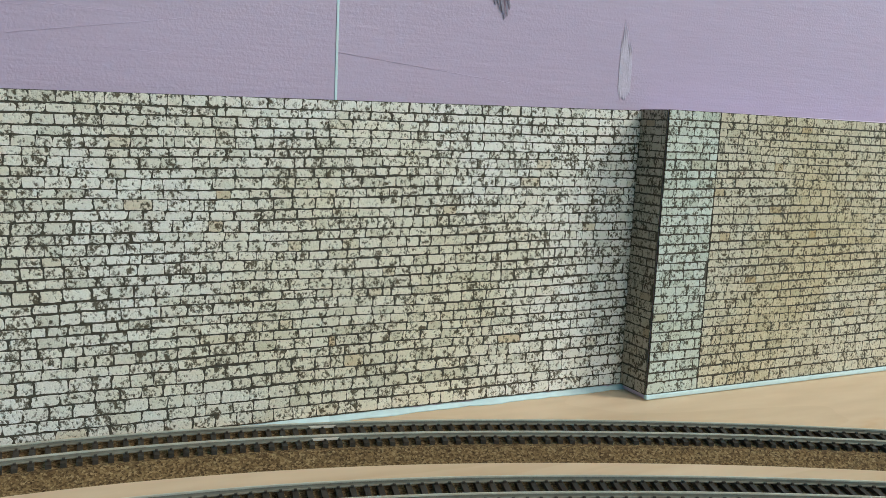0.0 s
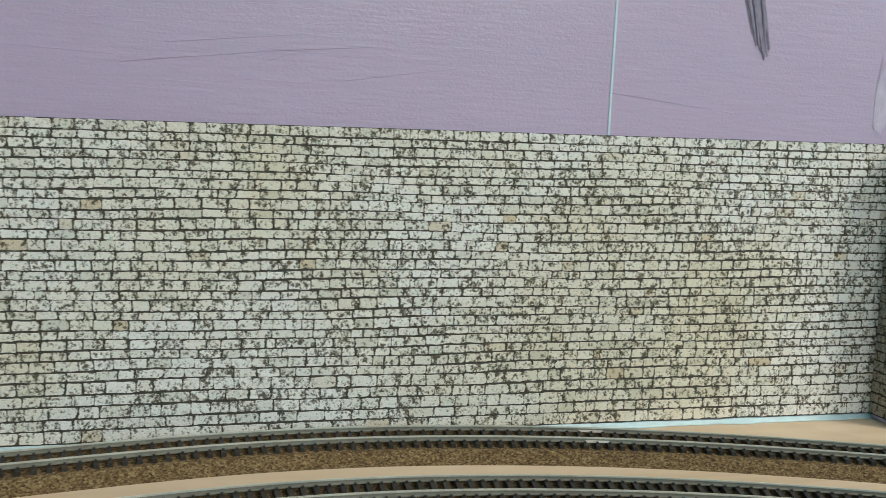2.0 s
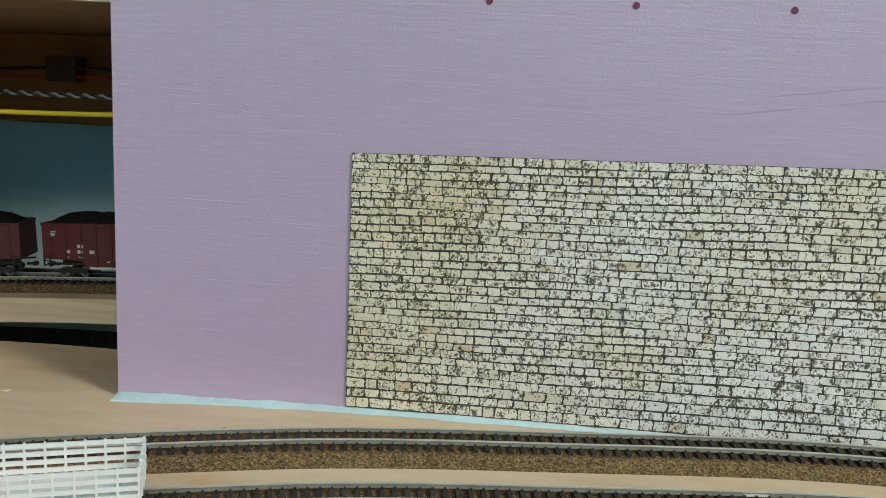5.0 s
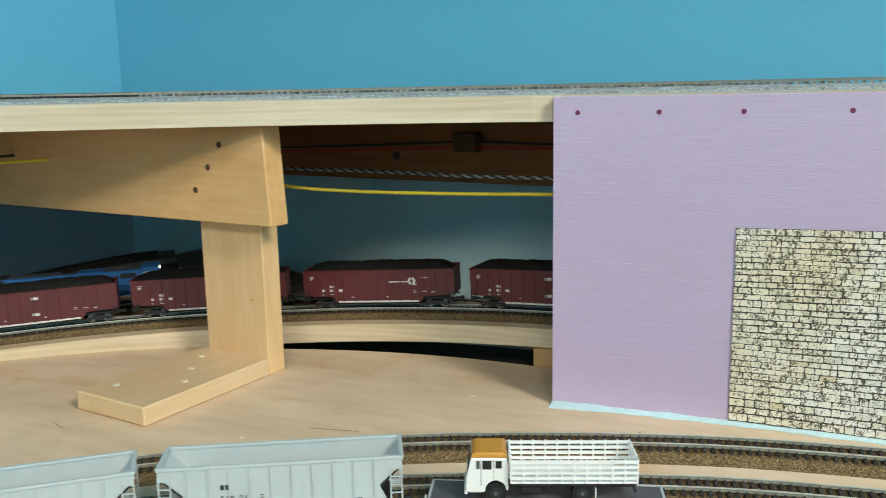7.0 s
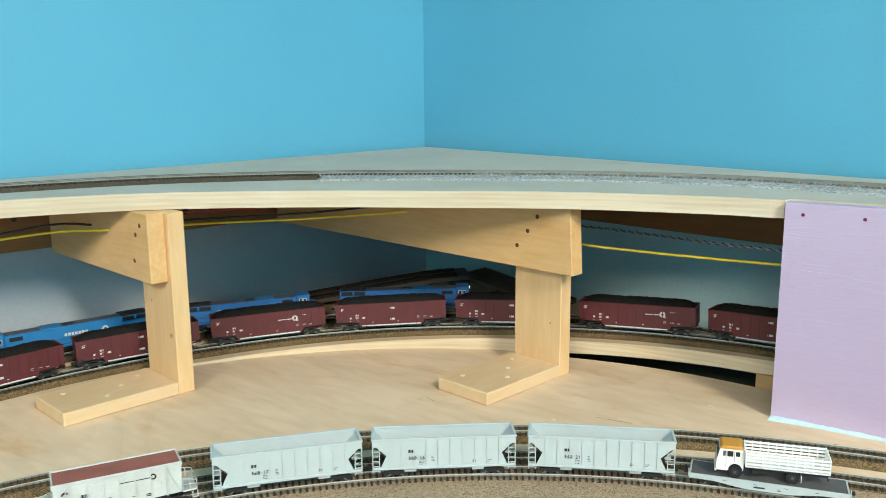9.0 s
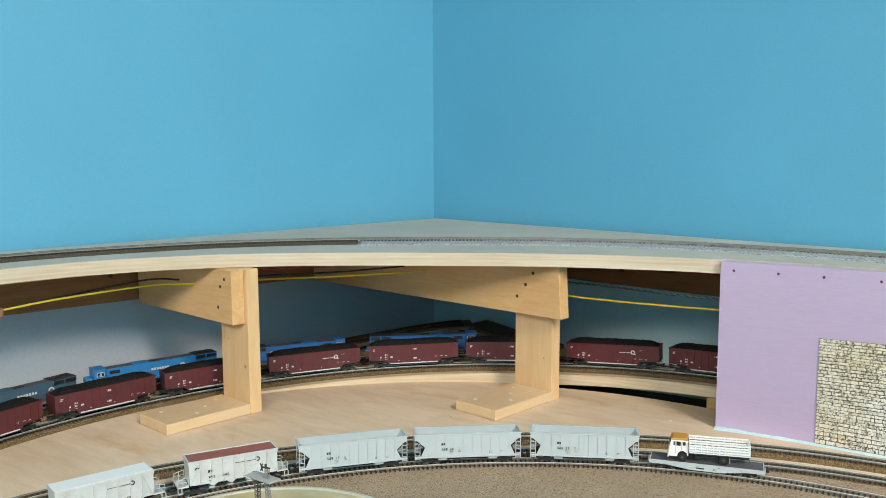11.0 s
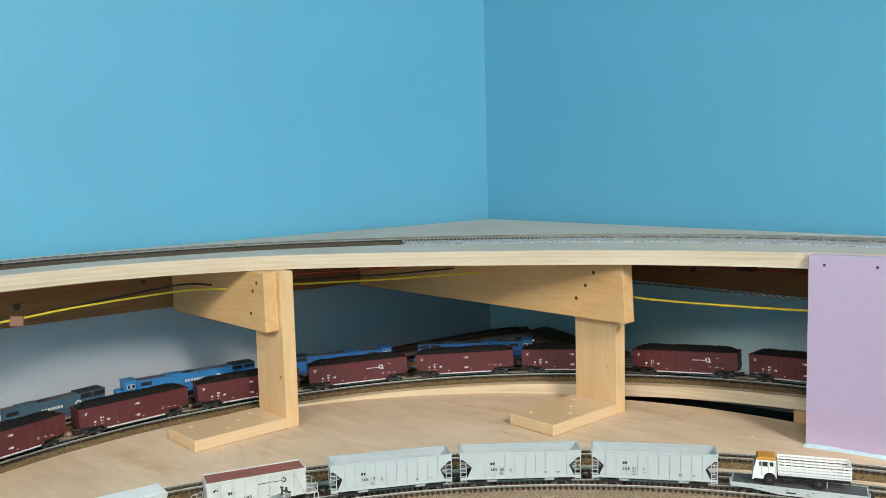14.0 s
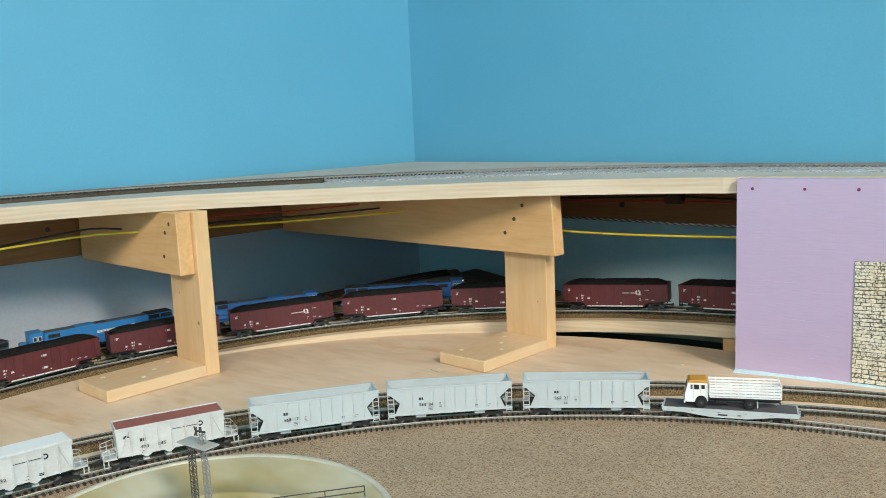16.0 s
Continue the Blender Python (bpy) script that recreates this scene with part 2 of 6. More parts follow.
    sub.operation = "ADD"
    l.new(pit.outputs["Fac"], sub.inputs[0])
    l.new(both.outputs[0], sub.inputs[1])
    pr = n.new("ShaderNodeValToRGB")
    pr.color_ramp.elements[0].position, pr.color_ramp.elements[0].color = 0.39, (0.14, 0.125, 0.098, 1)
    pr.color_ramp.elements[1].position, pr.color_ramp.elements[1].color = 0.505, (1.0, 1.0, 1.0, 1)
    l.new(sub.outputs[0], pr.inputs[0])
    mul2 = n.new("ShaderNodeMix")
    mul2.data_type, mul2.blend_type = "RGBA", "MULTIPLY"
    mul2.inputs[0].default_value = 1.0
    sepx = n.new("ShaderNodeSeparateXYZ")
    l.new(where, sepx.inputs[0])
    wob = n.new("ShaderNodeMath")
    wob.operation = "MULTIPLY_ADD"
    wob.inputs[1].default_value = 0.16
    l.new(stain.outputs["Fac"], wob.inputs[0])
    l.new(sepx.outputs["X"], wob.inputs[2])
    age = n.new("ShaderNodeMapRange")
    age.inputs["From Min"].default_value, age.inputs["From Max"].default_value = 0.20, 0.36
    age.inputs["To Min"].default_value, age.inputs["To Max"].default_value = 0.9, 0.0
    l.new(wob.outputs[0], age.inputs["Value"])
    aged = n.new("ShaderNodeMix")
    aged.data_type, aged.blend_type = "RGBA", "MULTIPLY"
    aged.inputs[7].default_value = (0.95, 0.86, 0.69, 1)
    l.new(age.outputs[0], aged.inputs[0])
    l.new(mul.outputs[2], aged.inputs[6])
    l.new(aged.outputs[2], mul2.inputs[6])
    l.new(pr.outputs[0], mul2.inputs[7])
    l.new(mul2.outputs[2], b.inputs["Base Color"])
    bp = n.new("ShaderNodeBump")
    bp.inputs["Strength"].default_value, bp.inputs["Distance"].default_value = 1.0, 0.0005
    l.new(pit.outputs["Fac"], bp.inputs["Height"])
    l.new(bp.outputs[0], b.inputs["Normal"])
    return mat


def glow(name, rgb, strength):
    mat = bpy.data.materials.new(name)
    mat.use_nodes = True
    b = mat.node_tree.nodes["Principled BSDF"]
    b.inputs["Base Color"].default_value = (*rgb, 1)
    b.inputs["Emission Color"].default_value = (*rgb, 1)
    b.inputs["Emission Strength"].default_value = strength
    return mat


M_WALL = surface("blue_wall_paint", (0.12, 0.39, 0.55), 0.5, vary=0.05, scale=5, fine=420, bump=0.12, dist=0.0008)
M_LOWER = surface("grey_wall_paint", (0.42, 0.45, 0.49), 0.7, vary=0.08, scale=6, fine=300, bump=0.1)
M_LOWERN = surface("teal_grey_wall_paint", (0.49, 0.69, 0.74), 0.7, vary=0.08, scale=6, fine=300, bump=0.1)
M_CEIL = surface("white_ceiling_paint", (0.62, 0.62, 0.60), 0.9, vary=0.04, scale=5, fine=200)
M_FLOOR = surface("carpet", (0.16, 0.15, 0.14), 0.95, vary=0.3, scale=20, fine=400, bump=0.5)
M_BOARD = wood("birch_plywood_face", (0.75, 0.58, 0.415), (0.61, 0.445, 0.29), (1, 0, 0), 11, 0.6, 4, figure=0.045, stain=(0.86, 0.66, 0.43))
M_PINE = wood("planed_pine", (0.77, 0.53, 0.29), (0.68, 0.43, 0.21), (0, 0, 1), 30, 0.5, 10, figure=0.03)
M_PINEX = wood("planed_pine_beam", (0.76, 0.48, 0.23), (0.62, 0.35, 0.14), (1, 0, 0), 28, 0.42, 9, figure=0.03)
M_FOOT = wood("worn_pine_foot", (0.73, 0.535, 0.33), (0.65, 0.45, 0.25), (0, 1, 0), 24, 0.38, 7, figure=0.02)
M_LEDGER = wood("brown_pine_ledger", (0.36, 0.16, 0.058), (0.23, 0.095, 0.036), (1, 1, 0), 55, 0.6, 18)
M_PLYEDGE = wood("plywood_edge", (0.67, 0.555, 0.415), (0.52, 0.40, 0.27), (1, 1, 0), 60, 0.65, 22, layers=0.0046)
M_DECKSHADE = wood("darkened_deck_underside", (0.42, 0.29, 0.17), (0.32, 0.21, 0.12), (1, 0, 0), 20, 0.7, 8)
M_RISER = wood("riser_plywood", (0.69, 0.55, 0.38), (0.52, 0.39, 0.24), (1, 1, 0), 60, 0.65, 22, layers=0.0046)
M_DECK = surface("grey_deck_paint", (0.48, 0.445, 0.375), 0.75, vary=0.12, scale=12, fine=350, bump=0.2)
M_FOAM = surface("lavender_foam", (0.50, 0.385, 0.535), 0.33, vary=0.06, scale=16, fine=650, bump=0.24, dist=0.0005, stretch=(0.10, 1, 1.0), lo=0.34, hi=0.66, spec=0.65, peel=0.22)
M_BLUELINE = surface("pale_blue_foam_edge", (0.56, 0.72, 0.76), 0.55, vary=0.12, scale=40, fine=300)
M_STONE_O = stone_print("printed_ashlar_block", True)
M_STONE_I = stone_print("printed_ashlar_blocks", False)
M_STONE_PALE = stone_print("pale_green_ashlar_blocks", False, (0.74, 0.81, 0.78))
M_STONE_OCHRE = stone_print("ochre_ashlar_blocks", False, (0.76, 0.72, 0.61))
M_STONE_OCHRE_O = stone_print("ochre_ashlar_block", True, (0.76, 0.72, 0.61))
# Corner return: the tint carries the shade of the side turned from the light.
M_STONE_SHADED = stone_print("shaded_ashlar_blocks", False, (0.55, 0.50, 0.43))
M_MORTAR = surface("printed_mortar", (0.062, 0.054, 0.040), 0.8, vary=0.4, scale=300, fine=900, bump=0.1)
M_CORK = granules("cork_roadbed", [(0.035, 0.02, 0.01), (0.12, 0.075, 0.035), (0.21, 0.14, 0.066), (0.36, 0.26, 0.14)], 0.0006, cell=0.75, mottle=1.0)
M_CORKOLD = granules("aged_brown_roadbed", [(0.03, 0.022, 0.015), (0.07, 0.052, 0.036), (0.10, 0.076, 0.052), (0.15, 0.115, 0.08)], 0.0007)
M_CORKDK = granules("old_dark_roadbed", [(0.012, 0.010, 0.008), (0.03, 0.022, 0.016), (0.05, 0.037, 0.026), (0.08, 0.06, 0.042)], 0.0009)
M_RAMP = surface("dark_stained_plywood", (0.14, 0.115, 0.09), 0.75, vary=0.4, scale=40, fine=500, stretch=(1, 1, 3))
M_SHEET = granules("cork_sheet", [(0.075, 0.042, 0.026), (0.24, 0.158, 0.098), (0.35, 0.25, 0.16), (0.39, 0.285, 0.187), (0.43, 0.322, 0.217), (0.55, 0.43, 0.31)], 0.0008, bump=0.7, dist=0.0006, cell=0.8, mottle=0.8)
M_GRAVEL = granules("grey_foam_roadbed", [(0.10, 0.10, 0.10), (0.30, 0.30, 0.30), (0.42, 0.42, 0.41), (0.60, 0.60, 0.58)], 0.0016)
M_COAL = granules("coal_load", [(0.003, 0.003, 0.003), (0.006, 0.006, 0.006), (0.011, 0.011, 0.010), (0.024, 0.024, 0.022)], 0.0008, 0.7)
M_TIE = surface("tie_plastic", (0.032, 0.026, 0.021), 0.6, vary=0.3, scale=200, fine=1500, random=0.35)
M_TIEJ = surface("tie_plastic_far", (0.032, 0.026, 0.021), 0.6, vary=0.3, scale=200, fine=1500, island=0.35)
M_TIEGY = surface("grey_tie_plastic", (0.22, 0.215, 0.205), 0.6, vary=0.3, scale=200, fine=1500, island=0.5)
M_RAIL = surface("nickel_silver_rail", (0.74, 0.67, 0.60), 0.45, metal=0.35, vary=0.12, scale=120, fine=900, bump=0.05)
M_RAILWEB = surface("tarnished_rail_side", (0.26, 0.25, 0.21), 0.5, metal=0.3, vary=0.2, scale=120, fine=900, bump=0.05)
M_RAILOLD = surface("tarnished_rail", (0.66, 0.64, 0.55), 0.45, metal=0.5, vary=0.15, scale=120, fine=900, bump=0.05)
M_RAILGY = surface("primed_grey_rail", (0.22, 0.22, 0.21), 0.6, vary=0.2, scale=120, fine=900, bump=0.05)
M_RAILDK = surface("weathered_rail", (0.12, 0.11, 0.10), 0.5, metal=0.4, vary=0.3, scale=120, fine=900, bump=0.05)
M_GREY = surface("pale_grey_car_paint", (0.455, 0.495, 0.50), 0.42, vary=0.05, scale=70, fine=900, bump=0.04)
M_WHITE = surface("white_model_plastic", (0.78, 0.77, 0.75), 0.4, vary=0.04, scale=70, fine=900, bump=0.03)
M_OFFWH = surface("dirty_white_car_paint", (0.55, 0.55, 0.535), 0.45, vary=0.12, scale=90, fine=900, bump=0.04)
M_RUST = surface("rust_red_interior", (0.29, 0.09, 0.065), 0.6, vary=0.25, scale=90, fine=900)
M_MAROON = surface("maroon_car_paint", (0.10, 0.018, 0.021), 0.5, vary=0.2, scale=80, fine=900, bump=0.05)
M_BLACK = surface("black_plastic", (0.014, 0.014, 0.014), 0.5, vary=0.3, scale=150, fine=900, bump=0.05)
M_DKGREY = surface("dark_grey_flat_deck", (0.085, 0.085, 0.09), 0.7, vary=0.15, scale=90, fine=900, bump=0.1)
M_BLUE = surface("blue_engine_paint", (0.034, 0.15, 0.40), 0.42, vary=0.12, scale=70, fine=900, bump=0.03)
M_BLUEBR = surface("bright_blue_engine_paint", (0.03, 0.19, 0.44), 0.42, vary=0.12, scale=70, fine=900, bump=0.03)
M_SOOT = surface("sooty_roof", (0.022, 0.024, 0.028), 0.7, vary=0.4, scale=150, fine=900, bump=0.1)
M_BLUEGREY = surface("faded_blue_engine_paint", (0.055, 0.105, 0.15), 0.5, vary=0.15, scale=70, fine=900, bump=0.03)
M_LETTER = surface("white_lettering", (0.62, 0.60, 0.58), 0.5, vary=0.08)
M_INK = surface("black_lettering", (0.02, 0.02, 0.022), 0.5, vary=0.05)
M_ORANGE = surface("orange_cab_roof", (0.55, 0.26, 0.04), 0.45, vary=0.1)
M_TYRE = surface("tyre_rubber", (0.006, 0.006, 0.006), 0.8, vary=0.2)
M_WHEEL = surface("wheel_metal", (0.25, 0.24, 0.23), 0.4, metal=0.7, vary=0.2)
M_YELLOW = surface("yellow_wire_jacket", (0.72, 0.55, 0.03), 0.4, vary=0.06)
M_WIREBK = surface("black_wire_jacket", (0.02, 0.02, 0.022), 0.45, vary=0.1)
M_WIRERD = surface("red_wire_jacket", (0.45, 0.03, 0.02), 0.45, vary=0.1)
M_WIREGY = surface("grey_wire_jacket", (0.25, 0.27, 0.29), 0.45, vary=0.1)
M_CLIP = surface("brown_splice_clip", (0.30, 0.15, 0.10), 0.45, vary=0.1)
M_PIT = surface("stained_pit_plastic", (0.47, 0.44, 0.33), 0.7, scale=7, fine=22, rgb2=(0.35, 0.28, 0.12), lo=0.40, hi=0.58, bump=0.0, spec=0.25, stretch=(0.6, 1.2, 1))
M_RIM = surface("grey_concrete_rim", (0.47, 0.45, 0.36), 0.6, vary=0.15, scale=40, fine=500)
M_BRIDGE = surface("grey_bridge_deck", (0.39, 0.375, 0.345), 0.6, vary=0.12, scale=60, fine=700)
M_MAST = surface("weathered_mast", (0.05, 0.048, 0.045), 0.6, vary=0.3, scale=200)
M_MASTGY = surface("grey_mast", (0.22, 0.215, 0.21), 0.6, vary=0.2, scale=200)
M_SCREW = surface("screw_head", (0.82, 0.76, 0.62), 0.45, metal=0.0, vary=0.2)
M_HOLE = surface("screw_recess", (0.085, 0.045, 0.022), 0.8, vary=0.5, scale=900)
M_PLUG = surface("magenta_screw_recess", (0.16, 0.02, 0.07), 0.5, vary=0.3)
M_SCUFF = surface("grey_paint_scuff", (0.15, 0.13, 0.18), 0.6, vary=0.5, scale=300, fine=1500, rgb2=(0.30, 0.26, 0.36))
M_KNOT = surface("pine_knot", (0.40, 0.22, 0.09), 0.6, vary=0.4, scale=500, fine=1500)
M_PENCIL = surface("pencil_lead", (0.10, 0.085, 0.075), 0.5, vary=0.3, scale=500)
M_SPLIT = surface("raw_wood_sliver", (0.78, 0.66, 0.46), 0.6, vary=0.15, scale=300)
M_PALE = surface("pale_scuff", (0.55, 0.48, 0.61), 0.45, vary=0.15, scale=200, fine=1200)
M_LAMP = glow("lit_marker", (1.0, 0.9, 0.55), 4.0)
M_DIFFUSER = glow("lamp_diffuser", (1.0, 0.97, 0.9), 3.0)


# ---- mesh helpers ----
def link(name, bm, mat, smooth=False):
    me = bpy.data.meshes.new(name)
    bm.to_mesh(me)
    bm.free()
    me.materials.append(mat)
    if smooth:
        for p in me.polygons:
            p.use_smooth = True
    return new(name, me)


def part(name, bm, mat, parent, label="", smooth=False):
    ob = link(name, bm, mat, smooth)
    ob.parent = parent
    if label:
        ob["label"] = label
    return ob


def thing(name, label, category, group="", kind="", m=None):
    ob = tagged(new(name), label, category, group, kind)
    ob.empty_display_size = 0.01
    if m is not None:
        ob.matrix_world = m
    return ob


def add_box(bm, x0, y0, z0, x1, y1, z1, m=None, bevel=0.0):
    ret = bmesh.ops.create_cube(bm, size=1.0)
    vs = ret["verts"]
    for v in vs:
        v.co = Vector(((x0 + x1) / 2 + v.co.x * (x1 - x0), (y0 + y1) / 2 + v.co.y * (y1 - y0), (z0 + z1) / 2 + v.co.z * (z1 - z0)))
    if bevel:
        es = list({e for v in vs for e in v.link_edges})
        out = bmesh.ops.bevel(bm, geom=es, offset=bevel, segments=1, affect="EDGES", profile=0.5)
        vs = list({v for f in out["faces"] for v in f.verts} | {v for v in vs if v.is_valid})
    if m is not None:
        for v in vs:
            v.co = m @ v.co
    return vs


def box(x0, y0, z0, x1, y1, z1, bevel=0.0, m=None):
    bm = bmesh.new()
    add_box(bm, x0, y0, z0, x1, y1, z1, m, bevel)
    return bm


def add_cyl(bm, p, q, r, seg=10, r2=None):
    """A rod from p to q."""
    p, q = Vector(p), Vector(q)
    d = q - p
    m = Matrix.Translation((p + q) / 2) @ d.to_track_quat("Z", "Y").to_matrix().to_4x4()
    bmesh.ops.create_cone(bm, cap_ends=True, segments=seg, radius1=r, radius2=r if r2 is None else r2, depth=d.length, matrix=m)
    return bm


def rod(p, q, r, seg=10, r2=None):
    return add_cyl(bmesh.new(), p, q, r, seg, r2)


def add_prism(bm, outline, y0, y1):
    """A solid from an outline in x and z, between y0 and y1."""
    a = [bm.verts.new((x, y0, z)) for x, z in outline]
    b = [bm.verts.new((x, y1, z)) for x, z in outline]
    bm.faces.new(a)
    bm.faces.new(b[::-1])
    k = len(outline)
    for i in range(k):
        bm.faces.new((a[i], b[i], b[(i + 1) % k], a[(i + 1) % k]))
    bmesh.ops.recalc_face_normals(bm, faces=bm.faces)
    return bm


def spline(pts, step=0.01, closed=False):
    """Points at even steps on a smooth line through a few control points."""
    P = [Vector(p) for p in pts]
    P = [P[0] * 2 - P[1]] + P + [P[-1] * 2 - P[-2]]
    dense = []
    for i in range(1, len(P) - 2):
        a, b, c, d = P[i - 1:i + 3]
        for k in range(24):
            t = k / 24
            dense.append(0.5 * ((2 * b) + (c - a) * t + (2 * a - 5 * b + 4 * c - d) * t * t + (3 * b - a - 3 * c + d) * t ** 3))
    dense.append(P[-2])
    out, left = [dense[0]], step
    for a, b in zip(dense, dense[1:]):
        seg = (b - a).length
        pos = 0.0
        while seg - pos >= left:
            pos += left
            out.append(a.lerp(b, pos / seg))
            left = step
        left -= seg - pos
    return out


def arc(c, r, a0, a1, z, step=0.01):
    """Points on an arc, angles in degrees; z a number or a function of the angle."""
    k = max(2, int(abs(radians(a1 - a0)) * r / step))
    out = []
    for i in range(k + 1):
        a = a0 + (a1 - a0) * i / k
        out.append(Vector((c[0] + r * math.cos(radians(a)), c[1] + r * math.sin(radians(a)), z(a) if callable(z) else z)))
    return out


def sides(pts):
    """Per point the horizontal direction to the left of the way."""
    out = []
    for i, p in enumerate(pts):
        d = pts[min(i + 1, len(pts) - 1)] - pts[max(i - 1, 0)]
        out.append(Vector((-d.y, d.x, 0)).normalized())
    return out


def sweep(pts, profile, bm=None, closed=True):
    """A profile of (left, up) swept along a way."""
    bm = bm or bmesh.new()
    nrm = sides(pts)
    rings = [[bm.verts.new(p + n * a + Vector((0, 0, b))) for a, b in profile] for p, n in zip(pts, nrm)]
    k = len(profile)
    for r0, r1 in zip(rings, rings[1:]):
        for i in range(k if closed else k - 1):
            bm.faces.new((r0[i], r0[(i + 1) % k], r1[(i + 1) % k], r1[i]))
    if closed:
        bm.faces.new(rings[0])
        bm.faces.new(rings[-1][::-1])
    bmesh.ops.recalc_face_normals(bm, faces=bm.faces)
    return bm


def offset(pts, d, dz=0.0):
    return [p + n * d + Vector((0, 0, dz)) for p, n in zip(pts, sides(pts))]


def slab(outer, holes, z0, z1):
    """A flat board with an outline and holes that go through it."""
    bm = bmesh.new()
    edges = []
    for loop in [outer] + holes:
        vs = [bm.verts.new((p[0], p[1], z1)) for p in loop]
        edges += [bm.edges.new((vs[i], vs[(i + 1) % len(vs)])) for i in range(len(vs))]
    bmesh.ops.triangle_fill(bm, edges=edges, use_beauty=True)
    ret = bmesh.ops.extrude_face_region(bm, geom=list(bm.faces))
    for v in ret["geom"]:
        if isinstance(v, bmesh.types.BMVert):
            v.co.z = z0
    bmesh.ops.recalc_face_normals(bm, faces=bm.faces)
    return bm


def wire(name, pts, r, mat, label):
    """A cable as a thin round tube."""
    cu = bpy.data.curves.new(name, "CURVE")
    cu.dimensions, cu.bevel_depth, cu.bevel_resolution = "3D", r, 3
    sp = cu.splines.new("POLY")
    way = spline(pts, 0.006)
    sp.points.add(len(way) - 1)
    for p, v in zip(sp.points, way):
        p.co = (*v, 1)
    src = bpy.data.objects.new(name, cu)
    me = bpy.data.meshes.new_from_object(src)
    bpy.data.objects.remove(src)
    me.materials.append(mat)
    return tagged(new(name, me), label, "wire")


def ring_bm(x, y, z, r0, r1, seg=20, a0=0, a1=360):
    """A flat ring facing -y, 0.2 mm thick."""
    bm = bmesh.new()
    prev = None
    for k in range(seg + 1):
        a = radians(a0 + (a1 - a0) * k / seg)
        cur = [bm.verts.new((x + r * math.cos(a), y + d, z + r * math.sin(a))) for r in (r0, r1) for d in (-0.0001, 0.0001)]
        if prev:
            for i, j in ((0, 2), (2, 3), (3, 1), (1, 0)):
                bm.faces.new((prev[i], prev[j], cur[j], cur[i]))
        prev = cur
    bmesh.ops.recalc_face_normals(bm, faces=bm.faces)
    return bm


def text_mesh(body, size, depth=0.0001):
    cu = bpy.data.curves.new("lettering", "FONT")
    cu.body, cu.size, cu.extrude, cu.space_character = body, size, depth, 1.15
    cu.resolution_u = 2
    src = bpy.data.objects.new("lettering", cu)
    me = bpy.data.meshes.new_from_object(src)
    bpy.data.objects.remove(src)
    return me


def letters(body, size, x, y, z, mat, parent, m=None):
    """Upright lettering on a side that faces -y."""
    me = text_mesh(body, size)
    me.transform((m or Matrix.Identity(4)) @ pose(x, y, z, 90))
    me.materials.append(mat)
    ob = new("lettering", me)
    ob.parent = parent
    return ob


# ---- room ----
CORNER = Vector((-0.5585, 0.717))
RIGHT_DIR = Vector((0.9945, -0.1045))      # along the right-hand wall, away from the corner
LEFT_DIR = Vector((-0.168, -0.986))        # along the left-hand wall, away from the corner
DECK_Z = 0.1808
DECK_T = 0.0150


def wall_slab(name, a, b, z0, z1, thick, mat, label):
    """A wall whose room side runs from a to b; its body lies on the left of that way."""
    a, b = Vector(a), Vector(b)
    d = (b - a).normalized()
    n = Vector((-d.y, d.x)) * thick
    bm = bmesh.new()
    loop = [a, b, b + n, a + n]
    lo = [bm.verts.new((*p, z0)) for p in loop]
    hi = [bm.verts.new((*p, z1)) for p in loop]
    bm.faces.new(lo[::-1])
    bm.faces.new(hi)
    for i in range(4):
        bm.faces.new((lo[i], lo[(i + 1) % 4], hi[(i + 1) % 4], hi[i]))
    bmesh.ops.recalc_face_normals(bm, faces=bm.faces)
    return tagged(link(name, bm, mat), label, "wall", kind="structure")


right_far = CORNER + RIGHT_DIR * 4.4
left_far = CORNER + LEFT_DIR * 5.0
SPLIT = 0.172
wall_slab("wall_north", CORNER, right_far, SPLIT, CEIL, 0.1, M_WALL, "bright blue painted wall above the upper deck")
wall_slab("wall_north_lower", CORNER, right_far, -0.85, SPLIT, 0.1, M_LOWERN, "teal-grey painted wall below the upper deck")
wall_slab("wall_west", left_far, CORNER, SPLIT, CEIL, 0.1, M_WALL, "bright blue painted wall above the upper deck")
wall_slab("wall_west_lower", left_far, CORNER, -0.85, SPLIT, 0.1, M_LOWER, "grey painted wall below the upper deck")
far = right_far + LEFT_DIR * 5.0
# Unseen walls and ceiling close the room; their tones set the bounced light.
wall_slab("wall_east", right_far, far, -0.85, CEIL, 0.1, M_WALL, "unseen blue wall added beside the layout")
wall_slab("wall_south", far, left_far, -0.85, CEIL, 0.1, M_WALL, "unseen blue wall added at the far end")
tagged(link("ceiling", box(-1.7, -5.0, CEIL, 4.2, 1.0, CEIL + 0.05), M_CEIL), "unseen white ceiling closing the room", "ceiling", kind="structure")
tagged(link("floor", box(-1.7, -5.0, -0.9, 4.2, 1.0, -0.85), M_FLOOR), "dark carpeted floor below the layout", "floor", kind="structure")
for lx, ly, lw, ld, le in LAMPS:
    lamp = thing("ceiling_light", "white rectangular ceiling panel light, switched on", "light", "ceiling lights", m=pose(lx, ly, CEIL))
    part("frame", box(-lw / 2 - 0.02, -ld / 2 - 0.02, -0.02, lw / 2 + 0.02, ld / 2 + 0.02, 0, 0.004), M_WHITE, lamp)
    part("diffuser", box(-lw / 2, -ld / 2, -0.026, lw / 2, ld / 2, -0.0205), M_DIFFUSER, lamp)

